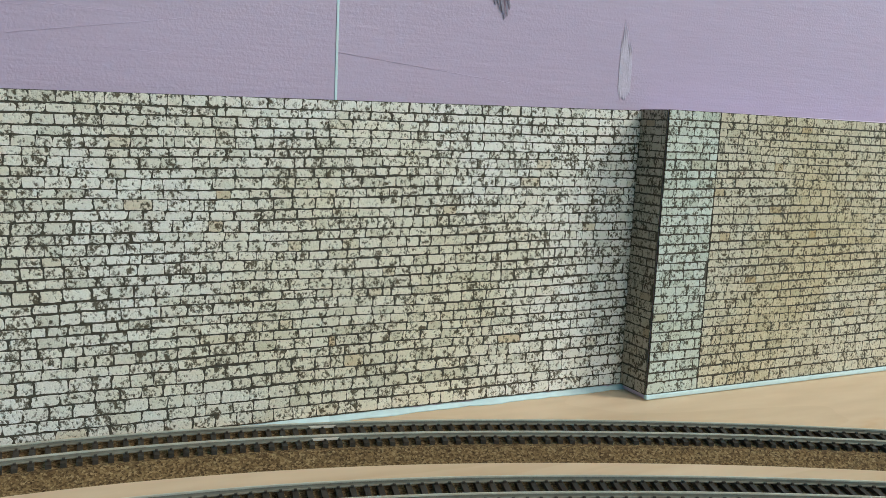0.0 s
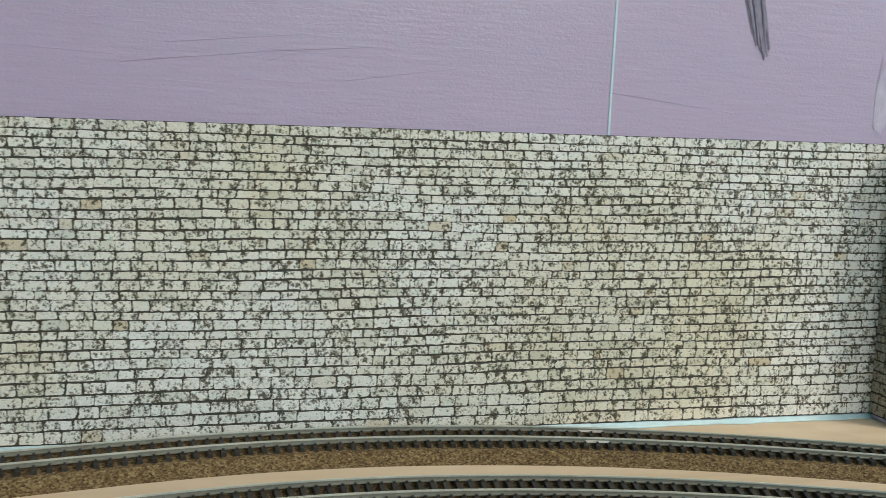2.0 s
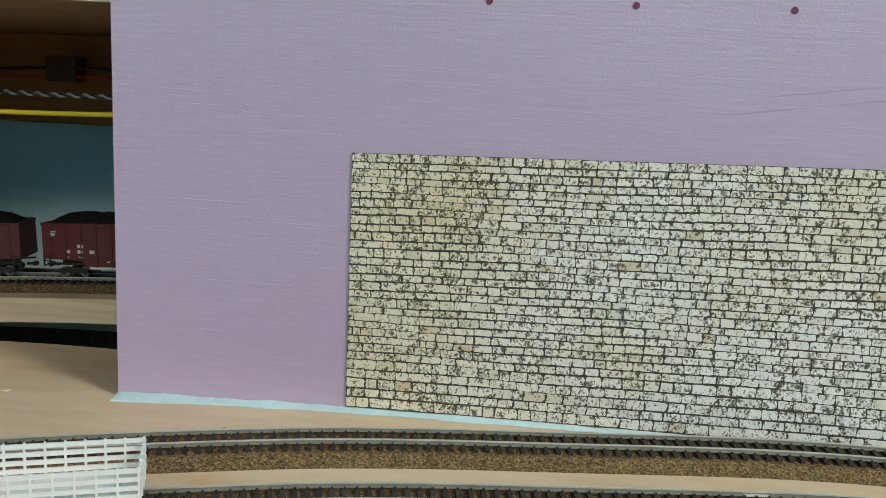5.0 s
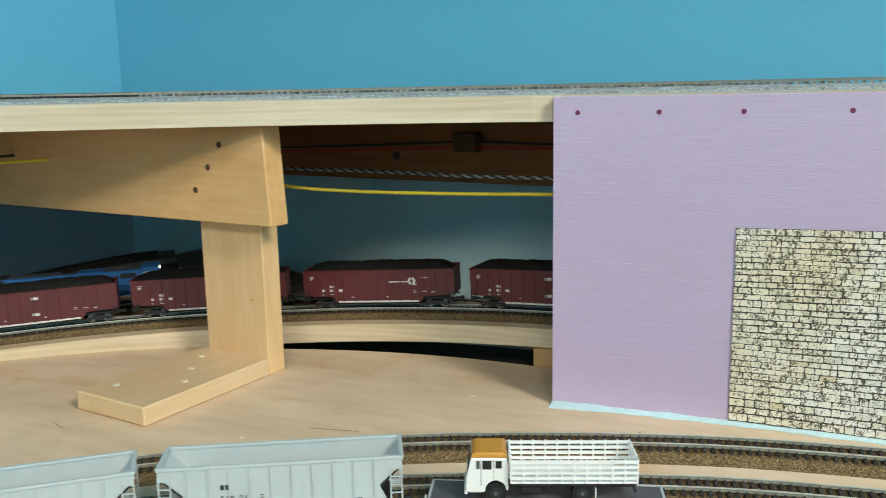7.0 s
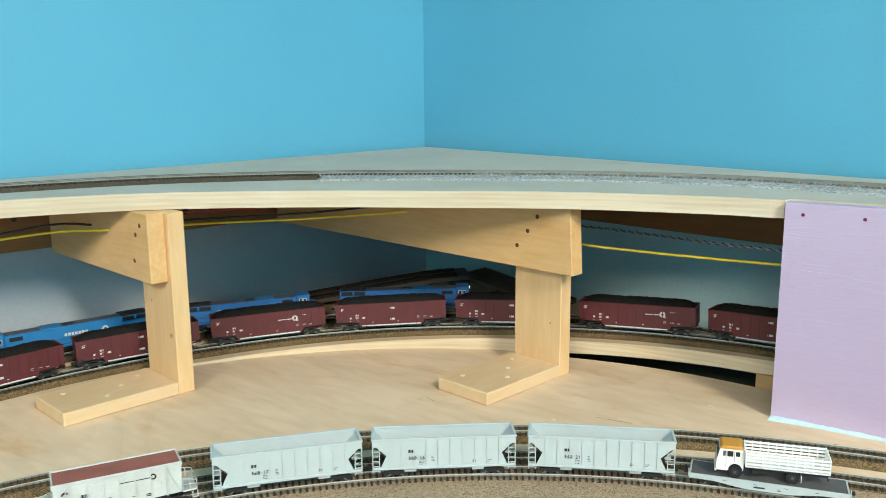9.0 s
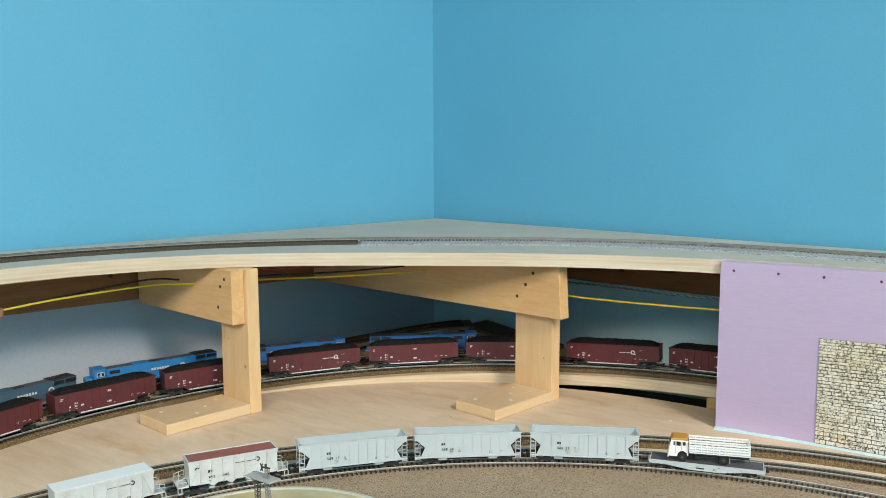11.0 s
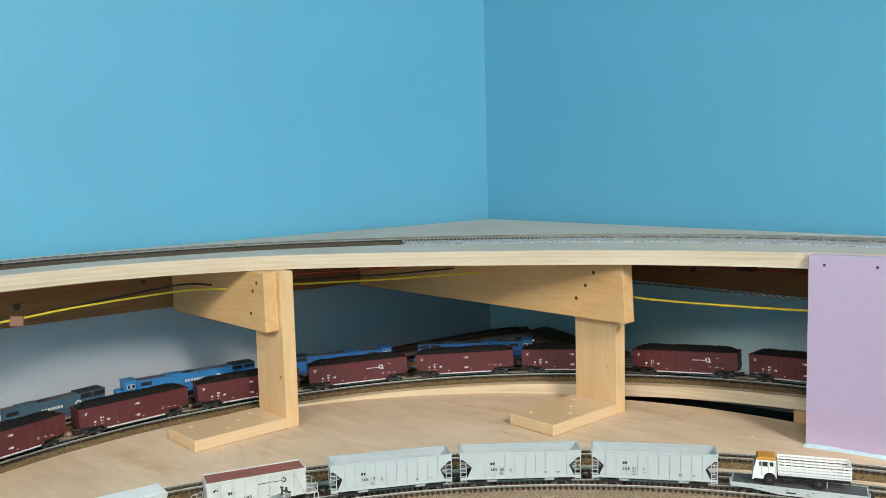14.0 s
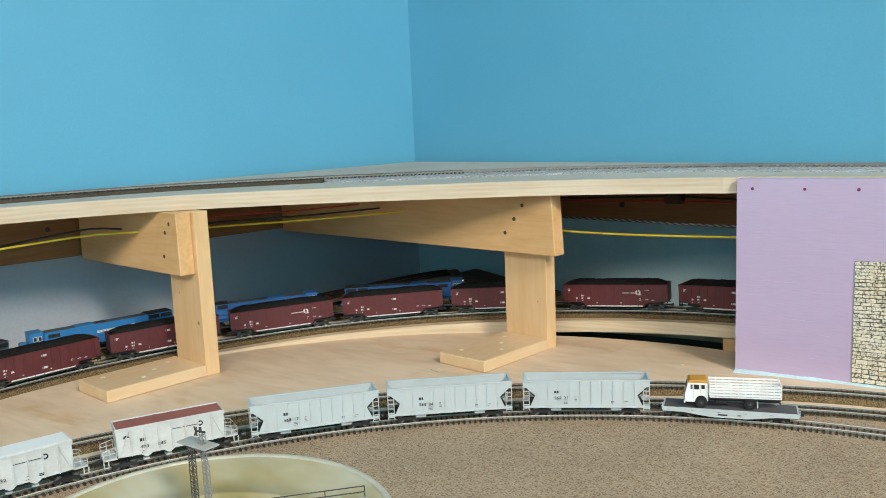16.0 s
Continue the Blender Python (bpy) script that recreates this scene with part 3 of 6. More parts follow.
# ---- ways of the tracks ----
C4, R4 = (-0.0095, 0.0186), 0.5212
C3, R3 = (0.256, -0.216), 0.541
R5 = 0.575
ROAD = 0.0034        # cork roadbed
TIE_H = 0.0014
RAIL_H = 0.0018
GAUGE = 0.0115
TOP = ROAD + TIE_H + RAIL_H


def grade(a):
    """Height of the plywood under the rear track: level on the left, climbing to the right."""
    stops = [(60, 0.036), (89, 0.0238), (105, 0.0172), (110, 0.015), (128, 0.0098), (149, 0.0038), (165, 0.0006), (180, 0.0)]
    a = min(max(a, 60), 180)
    for (a0, z0), (a1, z1) in zip(stops, stops[1:]):
        if a0 <= a <= a1:
            return z0 + (z1 - z0) * (a - a0) / (a1 - a0)
    return 0.0


STEP = 0.00445
way1 = spline([(0.86, 0.215, 0), (0.74, 0.298, 0), (0.631, 0.361, 0), (0.524, 0.406, 0), (0.43, 0.431, 0), (0.339, 0.4375, 0), (0.24, 0.424, 0),
               (0.118, 0.398, 0), (-0.022, 0.339, 0), (-0.16, 0.237, 0), (-0.27, 0.105, 0), (-0.335, -0.02, 0),
               (-0.366, -0.17, 0), (-0.375, -0.4, 0), (-0.36, -0.62, 0)], STEP)
way2 = offset(way1, 0.0485)
way3 = arc(C3, R3, 52, 212, 0.0, STEP)
way4 = arc(C4, R4, 66, 214, grade, STEP)


def strip_top(a):
    """Height of the strip under the engines."""
    stops = [(76, 0.0125), (128, 0.0108), (138, 0.0085), (147, 0.0060), (166, 0.0052), (186, 0.0035)]
    a = min(max(a, 76), 186)
    for (a0, z0), (a1, z1) in zip(stops, stops[1:]):
        if a0 <= a <= a1:
            return z0 + (z1 - z0) * (a - a0) / (a1 - a0)
    return 0.0035


way5 = arc(C4, R5, 76, 205, strip_top, STEP)
way6 = spline([(-0.60, -0.55, DECK_Z), (-0.592, -0.25, DECK_Z), (-0.575, -0.01, DECK_Z), (-0.548, 0.10, DECK_Z), (-0.495, 0.215, DECK_Z),
               (-0.41, 0.318, DECK_Z), (-0.305, 0.405, DECK_Z), (-0.19, 0.478, DECK_Z), (-0.065, 0.526, DECK_Z), (0.06, 0.540, DECK_Z),
               (0.2, 0.538, DECK_Z), (0.45, 0.52, DECK_Z), (0.9, 0.49, DECK_Z)], STEP)

# ---- baseboard, cork sheet, turntable hole ----
TT = Vector((-0.1225, -0.0455))
TT_R = 0.118
circle = [(TT.x + TT_R * math.cos(a / 72 * 2 * math.pi), TT.y + TT_R * math.sin(a / 72 * 2 * math.pi)) for a in range(72)]
inner_r, outer_r = 0.484, 0.557
slot = [(C4[0] + inner_r * math.cos(radians(a)), C4[1] + inner_r * math.sin(radians(a))) for a in range(74, 117, 3)]
slot += [(C4[0] + outer_r * math.cos(radians(a)), C4[1] + outer_r * math.sin(radians(a))) for a in range(116, 73, -3)]
pr = CORNER + RIGHT_DIR * 1.75
pl = CORNER + LEFT_DIR * 1.6
outline = [tuple(CORNER + Vector((0.012, -0.014))), tuple(pl + Vector((0.012, 0))), (0.95, pl.y), (pr.x, 0.1), tuple(pr + Vector((0, -0.012)))]
board = tagged(link("plywood_baseboard", slab(outline, [circle, slot], -0.013, 0.0), M_BOARD),
               "pale birch plywood baseboard with knots and pencil marks", "baseboard", kind="structure")
edge2 = offset(way2, 0.0125)
sheet_line = [(p.x, p.y) for p in edge2[::3]] + [(-0.2, -0.75), (0.5, -0.75), (0.86, -0.3)]
sheet = tagged(link("cork_sheet", slab(sheet_line, [circle], 0.0, ROAD), M_SHEET),
               "sand-brown cork sheet covering the yard area", "cork sheet", kind="structure")


# Unseen dark pieces, added so that the slot under the riser reads black.
tagged(link("slot_back_block", box(-0.45, 0.590, -0.0575, 0.6, 0.612, -0.0135, 0.001, pose(0, 0, 0, 0, 0, 0)), M_MORTAR), "dark block added below the baseboard to blacken the riser slot", "beam", kind="structure")
tagged(link("slot_floor_panel", box(-0.52, -0.4, -0.07, 1.1, 0.66, -0.058), M_MORTAR), "dark panel added below the baseboard to blacken the riser slot", "shelf", kind="structure")


# ---- tracks ----
def tie_mesh():
    bm = bmesh.new()
    add_box(bm, -0.00085, -0.0097, 0, 0.00085, 0.0097, TIE_H)
    for s in (-1, 1):
        for o in (-0.0010, 0.0010):
            y = s * GAUGE / 2 + o
            add_box(bm, -0.0004, y - 0.0004, TIE_H, 0.0004, y + 0.0004, TIE_H + 0.0006)
    me = bpy.data.meshes.new("tie")
    bm.to_mesh(me)
    bm.free()
    me.materials.append(M_TIE)
    return me


TIE = tie_mesh()
RAIL_P = [(-0.00065, 0), (0.00065, 0), (0.00065, 0.00025), (0.00016, 0.0004), (0.00016, 0.00135), (-0.00016, 0.00135), (-0.00016, 0.0004), (-0.00065, 0.00025)]
HEAD_P = [(-0.0003, 0.0013), (0.0003, 0.0013), (0.00034, 0.00145), (0.0003, RAIL_H), (-0.0003, RAIL_H), (-0.00034, 0.00145)]


def build_track(way, label, near, road=True, road_mat=None, rail_mat=None, road_range=None, tie_mat=None, rail_span=None):
    """One line of flexible track on cork: two rails, ties and the roadbed strip. near: a test for the ties that are parts."""
    tr = thing("model_track", label, "model railway track", "model tracks")
    if road:
        strip = way if road_range is None else way[road_range[0]:road_range[1]]
        prof = [(-0.0175, 0), (-0.0155, 0.0008), (-0.0118, ROAD), (0.0118, ROAD), (0.0155, 0.0008), (0.0175, 0)]
        part("cork_roadbed", sweep(strip, prof), road_mat or M_CORK, tr, "brown granular cork strip with sloped shoulders")
    z = ROAD + TIE_H
    for s in (-1, 1):
        rail_way = offset(way, s * GAUGE / 2, z)
        pieces = [(rail_way, rail_mat or M_RAIL, "nickel silver rail")]
        if rail_span:
            pieces = [(rail_way[:rail_span], rail_mat, "dark weathered rail"), (rail_way[rail_span - 1:], M_RAILGY, "grey painted rail")]
        for line, mat, said in pieces:
            web = part("rail", sweep(line, RAIL_P), M_RAILWEB, tr, said)
            part("rail_head", sweep(line, HEAD_P), mat, web, "worn bright rail head" if not rail_span else "")
    nrm = sides(way)
    far_bm = []
    count = 0
    for p, n in zip(way, nrm):
        turn = math.atan2(-n.x, n.y)
        m = pose(p.x, p.y, p.z + ROAD, 0, 0, math.degrees(turn) + random.uniform(-1.2, 1.2))
        if near(p) and count < 300:
            ob = new("tie", TIE)
            ob.parent = tr
            ob.matrix_world = m
            count += 1
        else:
            far_bm.append(m)
    dark = len(way) if not rail_span else rail_span
    for span, mat in ((far_bm[:dark], M_TIEJ if rail_span else tie_mat or M_TIEJ), (far_bm[dark:], tie_mat)):
        if not span:
            continue
        verts, faces = [], []
        shape = [(x, y, zz) for zz in (0, TIE_H) for x, y in ((-0.00085, -0.0097), (0.00085, -0.0097), (0.00085, 0.0097), (-0.00085, 0.0097))]
        quads = [(0, 3, 2, 1), (4, 5, 6, 7), (0, 1, 5, 4), (1, 2, 6, 5), (2, 3, 7, 6), (3, 0, 4, 7)]
        for m in span:
            o = len(verts)
            verts += [tuple(m @ Vector(v)) for v in shape]
            faces += [tuple(o + i for i in q) for q in quads]
        me = bpy.data.meshes.new("tie_strip")
        me.from_pydata(verts, [], faces)
        me.materials.append(mat)
        ob = tagged(new("tie_strip", me), kind="stuff")
        ob.parent = tr
    return tr


JOINT_1, JOINT_2 = (0.451, 0.426), (0.297, 0.384)
t1 = build_track(way1, "curved flexible track on brown cork beside the stone wall", lambda p: -0.35 < p.x < 0.72 and p.y > -0.1, rail_mat=M_RAILOLD)
t2 = build_track(way2, "second curved track on cork, parallel to the outer one", lambda p: -0.3 < p.x < 0.7 and p.y > 0.0, rail_mat=M_RAILOLD)
build_track(way3, "yard track under the string of grey hopper cars", lambda p: p.x < 0.3 and p.y > -0.2, road=False)
build_track(way4, "rear track climbing on a plywood riser under the coal train", lambda p: p.x < 0.05 and p.y > -0.06, rail_mat=M_RAILOLD)
build_track(way5, "hidden rear track under the blue diesel engines", lambda p: False)

for way, spot, tr in ((way1, JOINT_1, t1), (way2, JOINT_2, t2)):
    k = min(range(len(way)), key=lambda i: (way[i].xy - Vector(spot)).length)
    for s in (-1, 1):
        line = offset(way, s * GAUGE / 2, ROAD + TIE_H)[k - 1:k + 2]
        part("rail_joiner", sweep(line, [(-0.0008, 0.0001), (0.0008, 0.0001), (0.0007, 0.00075), (-0.0007, 0.00075)]), M_RAIL, tr, "metal rail joiner")
# plywood riser under the rear track, and the strip under the engines
riser_way = arc(C4, R4 + 0.004, 68, 171, lambda a: grade(a), 0.012)
riser = tagged(link("plywood_riser", sweep(riser_way, [(-0.033, -0.0132), (0.033, -0.0132), (0.033, -0.0001), (-0.033, -0.0001)]), M_RISER),
               "bent plywood riser strip with visible veneer layers", "riser", kind="structure")
tagged(link("engine_track_strip", sweep(arc(C4, R5, 72, 207, strip_top, 0.02), [(-0.021, -0.0032), (0.021, -0.0032), (0.021, 0.0), (-0.021, 0.0)]), M_BOARD),
       "plywood strip raising the rear engine track", "riser", kind="structure")
tagged(link("riser_block", box(-0.008, -0.012, -0.012, 0.016, 0.02, 0.0095, 0.0006, pose(0.010, 0.528, 0.0, 0, 0, -6)), M_PINEX),
       "small pine spacer block under the plywood riser", "block")

# ---- upper deck ----
edge_pts = [(-0.53, -0.75, 0), (-0.527, -0.3, 0), (-0.512, -0.044, 0), (-0.488, 0.066, 0), (-0.429, 0.166, 0), (-0.338, 0.252, 0), (-0.235, 0.324, 0),
            (-0.129, 0.389, 0), (-0.018, 0.433, 0), (0.034, 0.4455, 0), (0.06, 0.459, 0), (0.3, 0.468, 0), (1.18, 0.463, 0)]
edge = [(p.x, p.y) for p in spline(edge_pts, 0.012)]
deck_line = edge + [tuple(pr + Vector((0, -0.012))), tuple(CORNER + Vector((0.012, -0.014))), tuple(CORNER + LEFT_DIR * 1.5 + Vector((0.012, 0)))]
deck = tagged(link("upper_deck", slab(deck_line, [], DECK_Z - DECK_T, DECK_Z - 0.0006), M_PLYEDGE),
              "curved plywood upper deck with bare layered front edge", "upper deck", kind="structure")
# Added brown sheet: cuts the light that the deck's underside bounces into the bays.
mid = Vector((-0.3, 0.62))
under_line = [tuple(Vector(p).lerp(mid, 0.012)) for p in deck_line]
tagged(link("deck_shade_sheet", slab(under_line, [], DECK_Z - DECK_T - 0.0003, DECK_Z - DECK_T + 0.0004), M_DECKSHADE),
       "brown sheet added below the upper deck to deepen its shade", "deck surface", kind="structure")
tagged(link("deck_paint", slab([(x, y) for x, y in [(p[0] * 1, p[1] * 1) for p in deck_line]], [], DECK_Z - 0.0006, DECK_Z), M_DECK),
       "flat grey painted top of the upper deck", "deck surface", kind="structure")
end = min(range(len(way6)), key=lambda i: (way6[i].xy - Vector((-0.384, 0.345))).length)
upper = build_track(way6, "upper track, half on brown cork and half on grey roadbed", lambda p: False, road_range=(0, end), road_mat=M_CORKOLD, rail_mat=M_RAILDK, tie_mat=M_TIEGY, rail_span=end + 35)
part("grey_roadbed", sweep(way6[end:], [(-0.030, 0), (-0.027, 0.0016), (-0.0125, ROAD), (0.0125, ROAD), (0.0165, 0.0012), (0.0185, 0)]),
     M_GRAVEL, upper, "speckled grey foam roadbed")


def ledger(name, a, d, length, normal, label):
    """A timber rail fixed to the wall under the deck."""
    ang = math.degrees(math.atan2(d.y, d.x))
    p = a + d * 0.02 + normal * 0.0005
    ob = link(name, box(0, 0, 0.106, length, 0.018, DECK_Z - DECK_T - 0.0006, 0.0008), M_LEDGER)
    for k, kx in enumerate((0.13, 0.335, 0.52, 0.66)):
        if kx < length:
            knot = part("knot", rod((kx, 0.0175, 0.14 - 0.012 * (k % 2)), (kx, 0.0184, 0.14 - 0.012 * (k % 2)), 0.0028 + 0.0012 * (k % 2), 12), M_MORTAR, ob, "dark knot")
    side = 1 if Vector((-d.y, d.x)).dot(normal) > 0 else -1
    ob.matrix_world = pose(p.x, p.y, 0, 0, 0, ang) @ Matrix.Diagonal((1, side, 1, 1))
    return tagged(ob, label, "timber rail", kind="structure")


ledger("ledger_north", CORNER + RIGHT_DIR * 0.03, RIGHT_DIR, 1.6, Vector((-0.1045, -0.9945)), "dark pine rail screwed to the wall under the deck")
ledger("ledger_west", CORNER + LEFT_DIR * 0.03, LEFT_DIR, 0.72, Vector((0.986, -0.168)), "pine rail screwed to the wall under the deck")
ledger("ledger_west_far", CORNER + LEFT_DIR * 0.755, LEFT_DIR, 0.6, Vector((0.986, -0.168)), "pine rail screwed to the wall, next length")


# ---- timber supports ----
def deck_support(corner, beam_right, beam_len, label, screws, slant=0.0, knots=()):
    """Foot, upright and long beam under the deck; the corner is the back right foot of the upright."""
    sup = thing("deck_support", label, "timber support", "deck supports", m=pose(corner[0], corner[1], 0, 0, 0, -6.3))
    w, t = 0.0555, 0.0155
    under = DECK_Z - DECK_T - 0.0006
    part("upright", box(-w, -t, 0.0, 0, 0, under, 0.0007), M_PINE, sup, "upright pine post")
    foot = part("foot_plate", box(-w - 0.004, -0.1185, 0.0002, 0.0005, -t - 0.0002, 0.0118, 0.0009), M_FOOT, sup, "worn pine foot plate")
    bm = bmesh.new()
    add_prism(bm, [(-beam_len, 0.1035), (beam_right + slant, 0.1035), (beam_right, under), (-beam_len, under)], -t - 0.0162, -t - 0.0002)
    bmesh.ops.bevel(bm, geom=list(bm.edges), offset=0.0007, segments=1, affect="EDGES", profile=0.5)
    beam = part("beam", bm, M_PINEX, sup, "long pine beam")
    for x, y in ((-0.046, -0.1), (-0.014, -0.075), (-0.03, -0.055), (-0.044, -0.033)):
        part("screw", rod((x, y, 0.0116), (x, y, 0.0121), 0.0022, 10), M_SCREW, foot)
    for x, z, r in knots:
        part("knot", rod((x, -t - 0.0002, z), (x, -t + 0.001, z), r, 14), M_KNOT, sup, "brown knot")
        part("knot_ring", ring_bm(x, -t - 0.00012, z, r * 1.2, r * 1.55, 16), M_PINEX, sup, "darker grain round a knot")
    for x, z in screws:
        bm = rod((x, -t - 0.0164, z), (x, -t - 0.0158, z), 0.0021, 10)
        part("screw_recess", bm, M_HOLE, beam, "dark screw hole")
    return sup


deck_support((-0.1485, 0.4345), 0.0202, 0.43, "pine post, foot plate and beam holding up the deck",
             [(-0.0165, 0.1535), (-0.0275, 0.139), (-0.040, 0.124)], 0.0035, [(-0.012, 0.0504, 0.0007)])
deck_support((-0.3965, 0.188), -0.0055, 0.222, "second pine post, foot plate and beam under the deck",
             [(-0.020, 0.154), (-0.0285, 0.145), (-0.034, 0.121)], 0.0, [(-0.0075, 0.0535, 0.0019), (-0.040, 0.081, 0.0008)])


# ---- foam backdrop with printed stone sheets ----
def foam_front(x):
    """Front of the slightly bowed foam at a place along it."""
    return 0.4512 - 0.0127 * math.exp(-(x - 0.03) / 0.11) - 0.004 * max(0, x - 0.36)


def foam_sheet(name, x0, x1, z1, label):
    ob = thing(name, label, "foam board")
    k = max(2, int((x1 - x0) / 0.01))
    way = [Vector((x0 + (x1 - x0) * i / k, foam_front(x0 + (x1 - x0) * i / k), 0)) for i in range(k + 1)]
    part("panel", sweep(way, [(0, 0), (0.013, 0), (0.013, z1), (0.0006, z1), (0, z1 - 0.0006)]), M_FOAM, ob)
    return ob, way


foam1, fway1 = foam_sheet("foam_board", 0.0395, 0.4608, 0.1797, "lavender insulation foam board with screw holes along the top")
foam2, fway2 = foam_sheet("foam_board", 0.4616, 1.1, 0.198, "lavender insulation foam board with grey and pale scuffs")


def base_strip(parent, way, wide, label):
    """A bead of pale blue paint where the foam meets the board, spread out unevenly over the board."""
    rng = random.Random(21)
    bm = bmesh.new()
    prev = None
    drift = 0.0
    for p in way:
        drift = 0.7 * drift + rng.uniform(-0.0006, 0.0006)
        out = max(0.0015, wide(p.x) + drift)
        cur = [bm.verts.new((p.x, p.y + dy, z)) for dy, z in ((0.001, 0.0021 + drift * 0.5), (-0.0007, 0.0019 + drift * 0.5), (-0.4 * out, 0.0010), (-0.8 * out, 0.0006), (-out, 0.0001), (0.001, 0.0001))]
        if prev:
            for i in range(6):
                bm.faces.new((prev[i], prev[(i + 1) % 6], cur[(i + 1) % 6], cur[i]))
        prev = cur
    bmesh.ops.recalc_face_normals(bm, faces=bm.faces)
    return part("paint_bead", bm, M_BLUELINE, parent, label, True)


def finer(way, k=3):
    return [a.lerp(b, i / k) for a, b in zip(way, way[1:]) for i in range(k)] + [way[-1]]


base_strip(foam1, finer(fway1 + [Vector((0.4618, foam_front(0.4618), 0))]), lambda x: 0.0018 + 0.0066 * math.exp(-(x - 0.04) / 0.08), "pale blue paint bead along the bottom")
base_strip(foam2, finer([p for p in fway2 if p.x < 0.605]), lambda x: 0.0026, "pale blue paint bead along the bottom")
part("joint_line", box(0.4609, foam_front(0.461) - 0.0002, 0.112, 0.4617, foam_front(0.461) + 0.002, 0.1796), M_BLUELINE, foam2, "pale blue joint between the boards")
for hx in (0.053, 0.097, 0.140, 0.191, 0.247, 0.305, 0.37, 0.43):
    hy = foam_front(hx)
    ring = part("screw_recess", rod((hx, hy + 0.001, 0.1708), (hx, hy - 0.0003, 0.1708), 0.0014, 12), M_PLUG, foam1, "dark magenta screw hole")
# rubbed paint marks on the second board
rnd = random.Random(5)
for k in range(9):
    bx = 0.5195 + k * 0.0010
    y = foam_front(bx) - 0.00022 - (k * 5 % 9) * 0.00005
    zb = 0.1475 + abs(k - 6) * 0.0014 + rnd.uniform(0.0, 0.003)
    zt = 0.1795 + rnd.uniform(-0.004, 0.003)
    lean = 0.0062 + rnd.uniform(-0.0008, 0.0008)
    bm = bmesh.new()
    v = [bm.verts.new(c) for c in ((bx + 0.0003, y, zb), (bx + 0.0008, y, zb + 0.001), (bx - lean + 0.0010, y, zt), (bx - lean - 0.0001, y, zt - 0.001))]
    f = bm.faces.new(v)
    bm.normal_update()
    bmesh.ops.solidify(bm, geom=[f], thickness=0.00012)
    part("paint_scuff", bm, M_SCUFF, foam2, "dark grey dry-brush scuff")
for k in range(7):
    bx = 0.5800 + k * 0.00085
    y = foam_front(bx) - 0.00016 - (k % 3) * 0.00004
    low_z, top_z = 0.1195 + abs(k - 3) * 0.0009 + rnd.uniform(0, 0.002), 0.1535 - abs(k - 2) * 0.0030 + rnd.uniform(-0.002, 0.003)
    bm = bmesh.new()
    f = bm.faces.new([bm.verts.new((bx + dx, y, low_z + (top_z - low_z) * u)) for dx, u in ((0, 0.06), (0.0004, 0), (0.0009, 0.08), (0.0010, 0.5), (0.0007, 0.85), (0.0004, 1.0), (0.0001, 0.8), (-0.0001, 0.4))])
    bm.normal_update()
    bmesh.ops.solidify(bm, geom=[f], thickness=0.00006)
    part("pale_scuff", bm, M_PALE, foam2, "pale rubbed mark")
for x0, z0, x1, z1 in ((0.285, 0.1315, 0.335, 0.1385), (0.335, 0.1385, 0.372, 0.1425), (0.30, 0.139, 0.35, 0.1455), (0.36, 0.130, 0.41, 0.1385), (0.46, 0.132, 0.53, 0.1255), (0.33, 0.134, 0.345, 0.1395)):
    y0, y1 = foam_front(x0), foam_front(x1)
    part("scratch", rod((x0, y0 - 0.0001, z0), (x1, y1 - 0.0000, z1), 0.00009, 6), M_FOAM, foam1 if x0 < 0.45 else foam2, "shallow scratch")

# shallow ridges and knife scratches pressed into the first board
for k in range(60):
    x0 = 0.046 + rnd.random() * 0.36
    z0 = rnd.uniform(0.012, 0.165) if x0 < 0.125 else rnd.uniform(0.124, 0.167)
    ln = rnd.uniform(0.008, 0.045)
    ln = min(ln, 0.134 - x0) if x0 < 0.125 and z0 < 0.12 else ln
    way = [Vector((x0 + ln * i / 6, foam_front(x0 + ln * i / 6) - 0.00002, z0 - 0.0007 * i / 6)) for i in range(7)]
    part("ridge", sweep(way, [(-0.00005, 0), (0.0001, -0.00014), (0.0001, 0.00014)]), M_FOAM, foam1, "shallow ridge")

# the thicker piece on the right
foam3 = thing("foam_block", "thicker lavender foam strip faced with printed stone", "foam board")
part("panel", box(0.5928, 0.4335, 0.0, 1.05, foam_front(0.7) - 0.0006, 0.1188, 0.0006), M_FOAM, foam3)
part("edge_line", box(0.592, 0.4318, 0.0003, 1.05, 0.4338, 0.0022, 0.0003), M_BLUELINE, foam3, "whitish edge along the bottom")


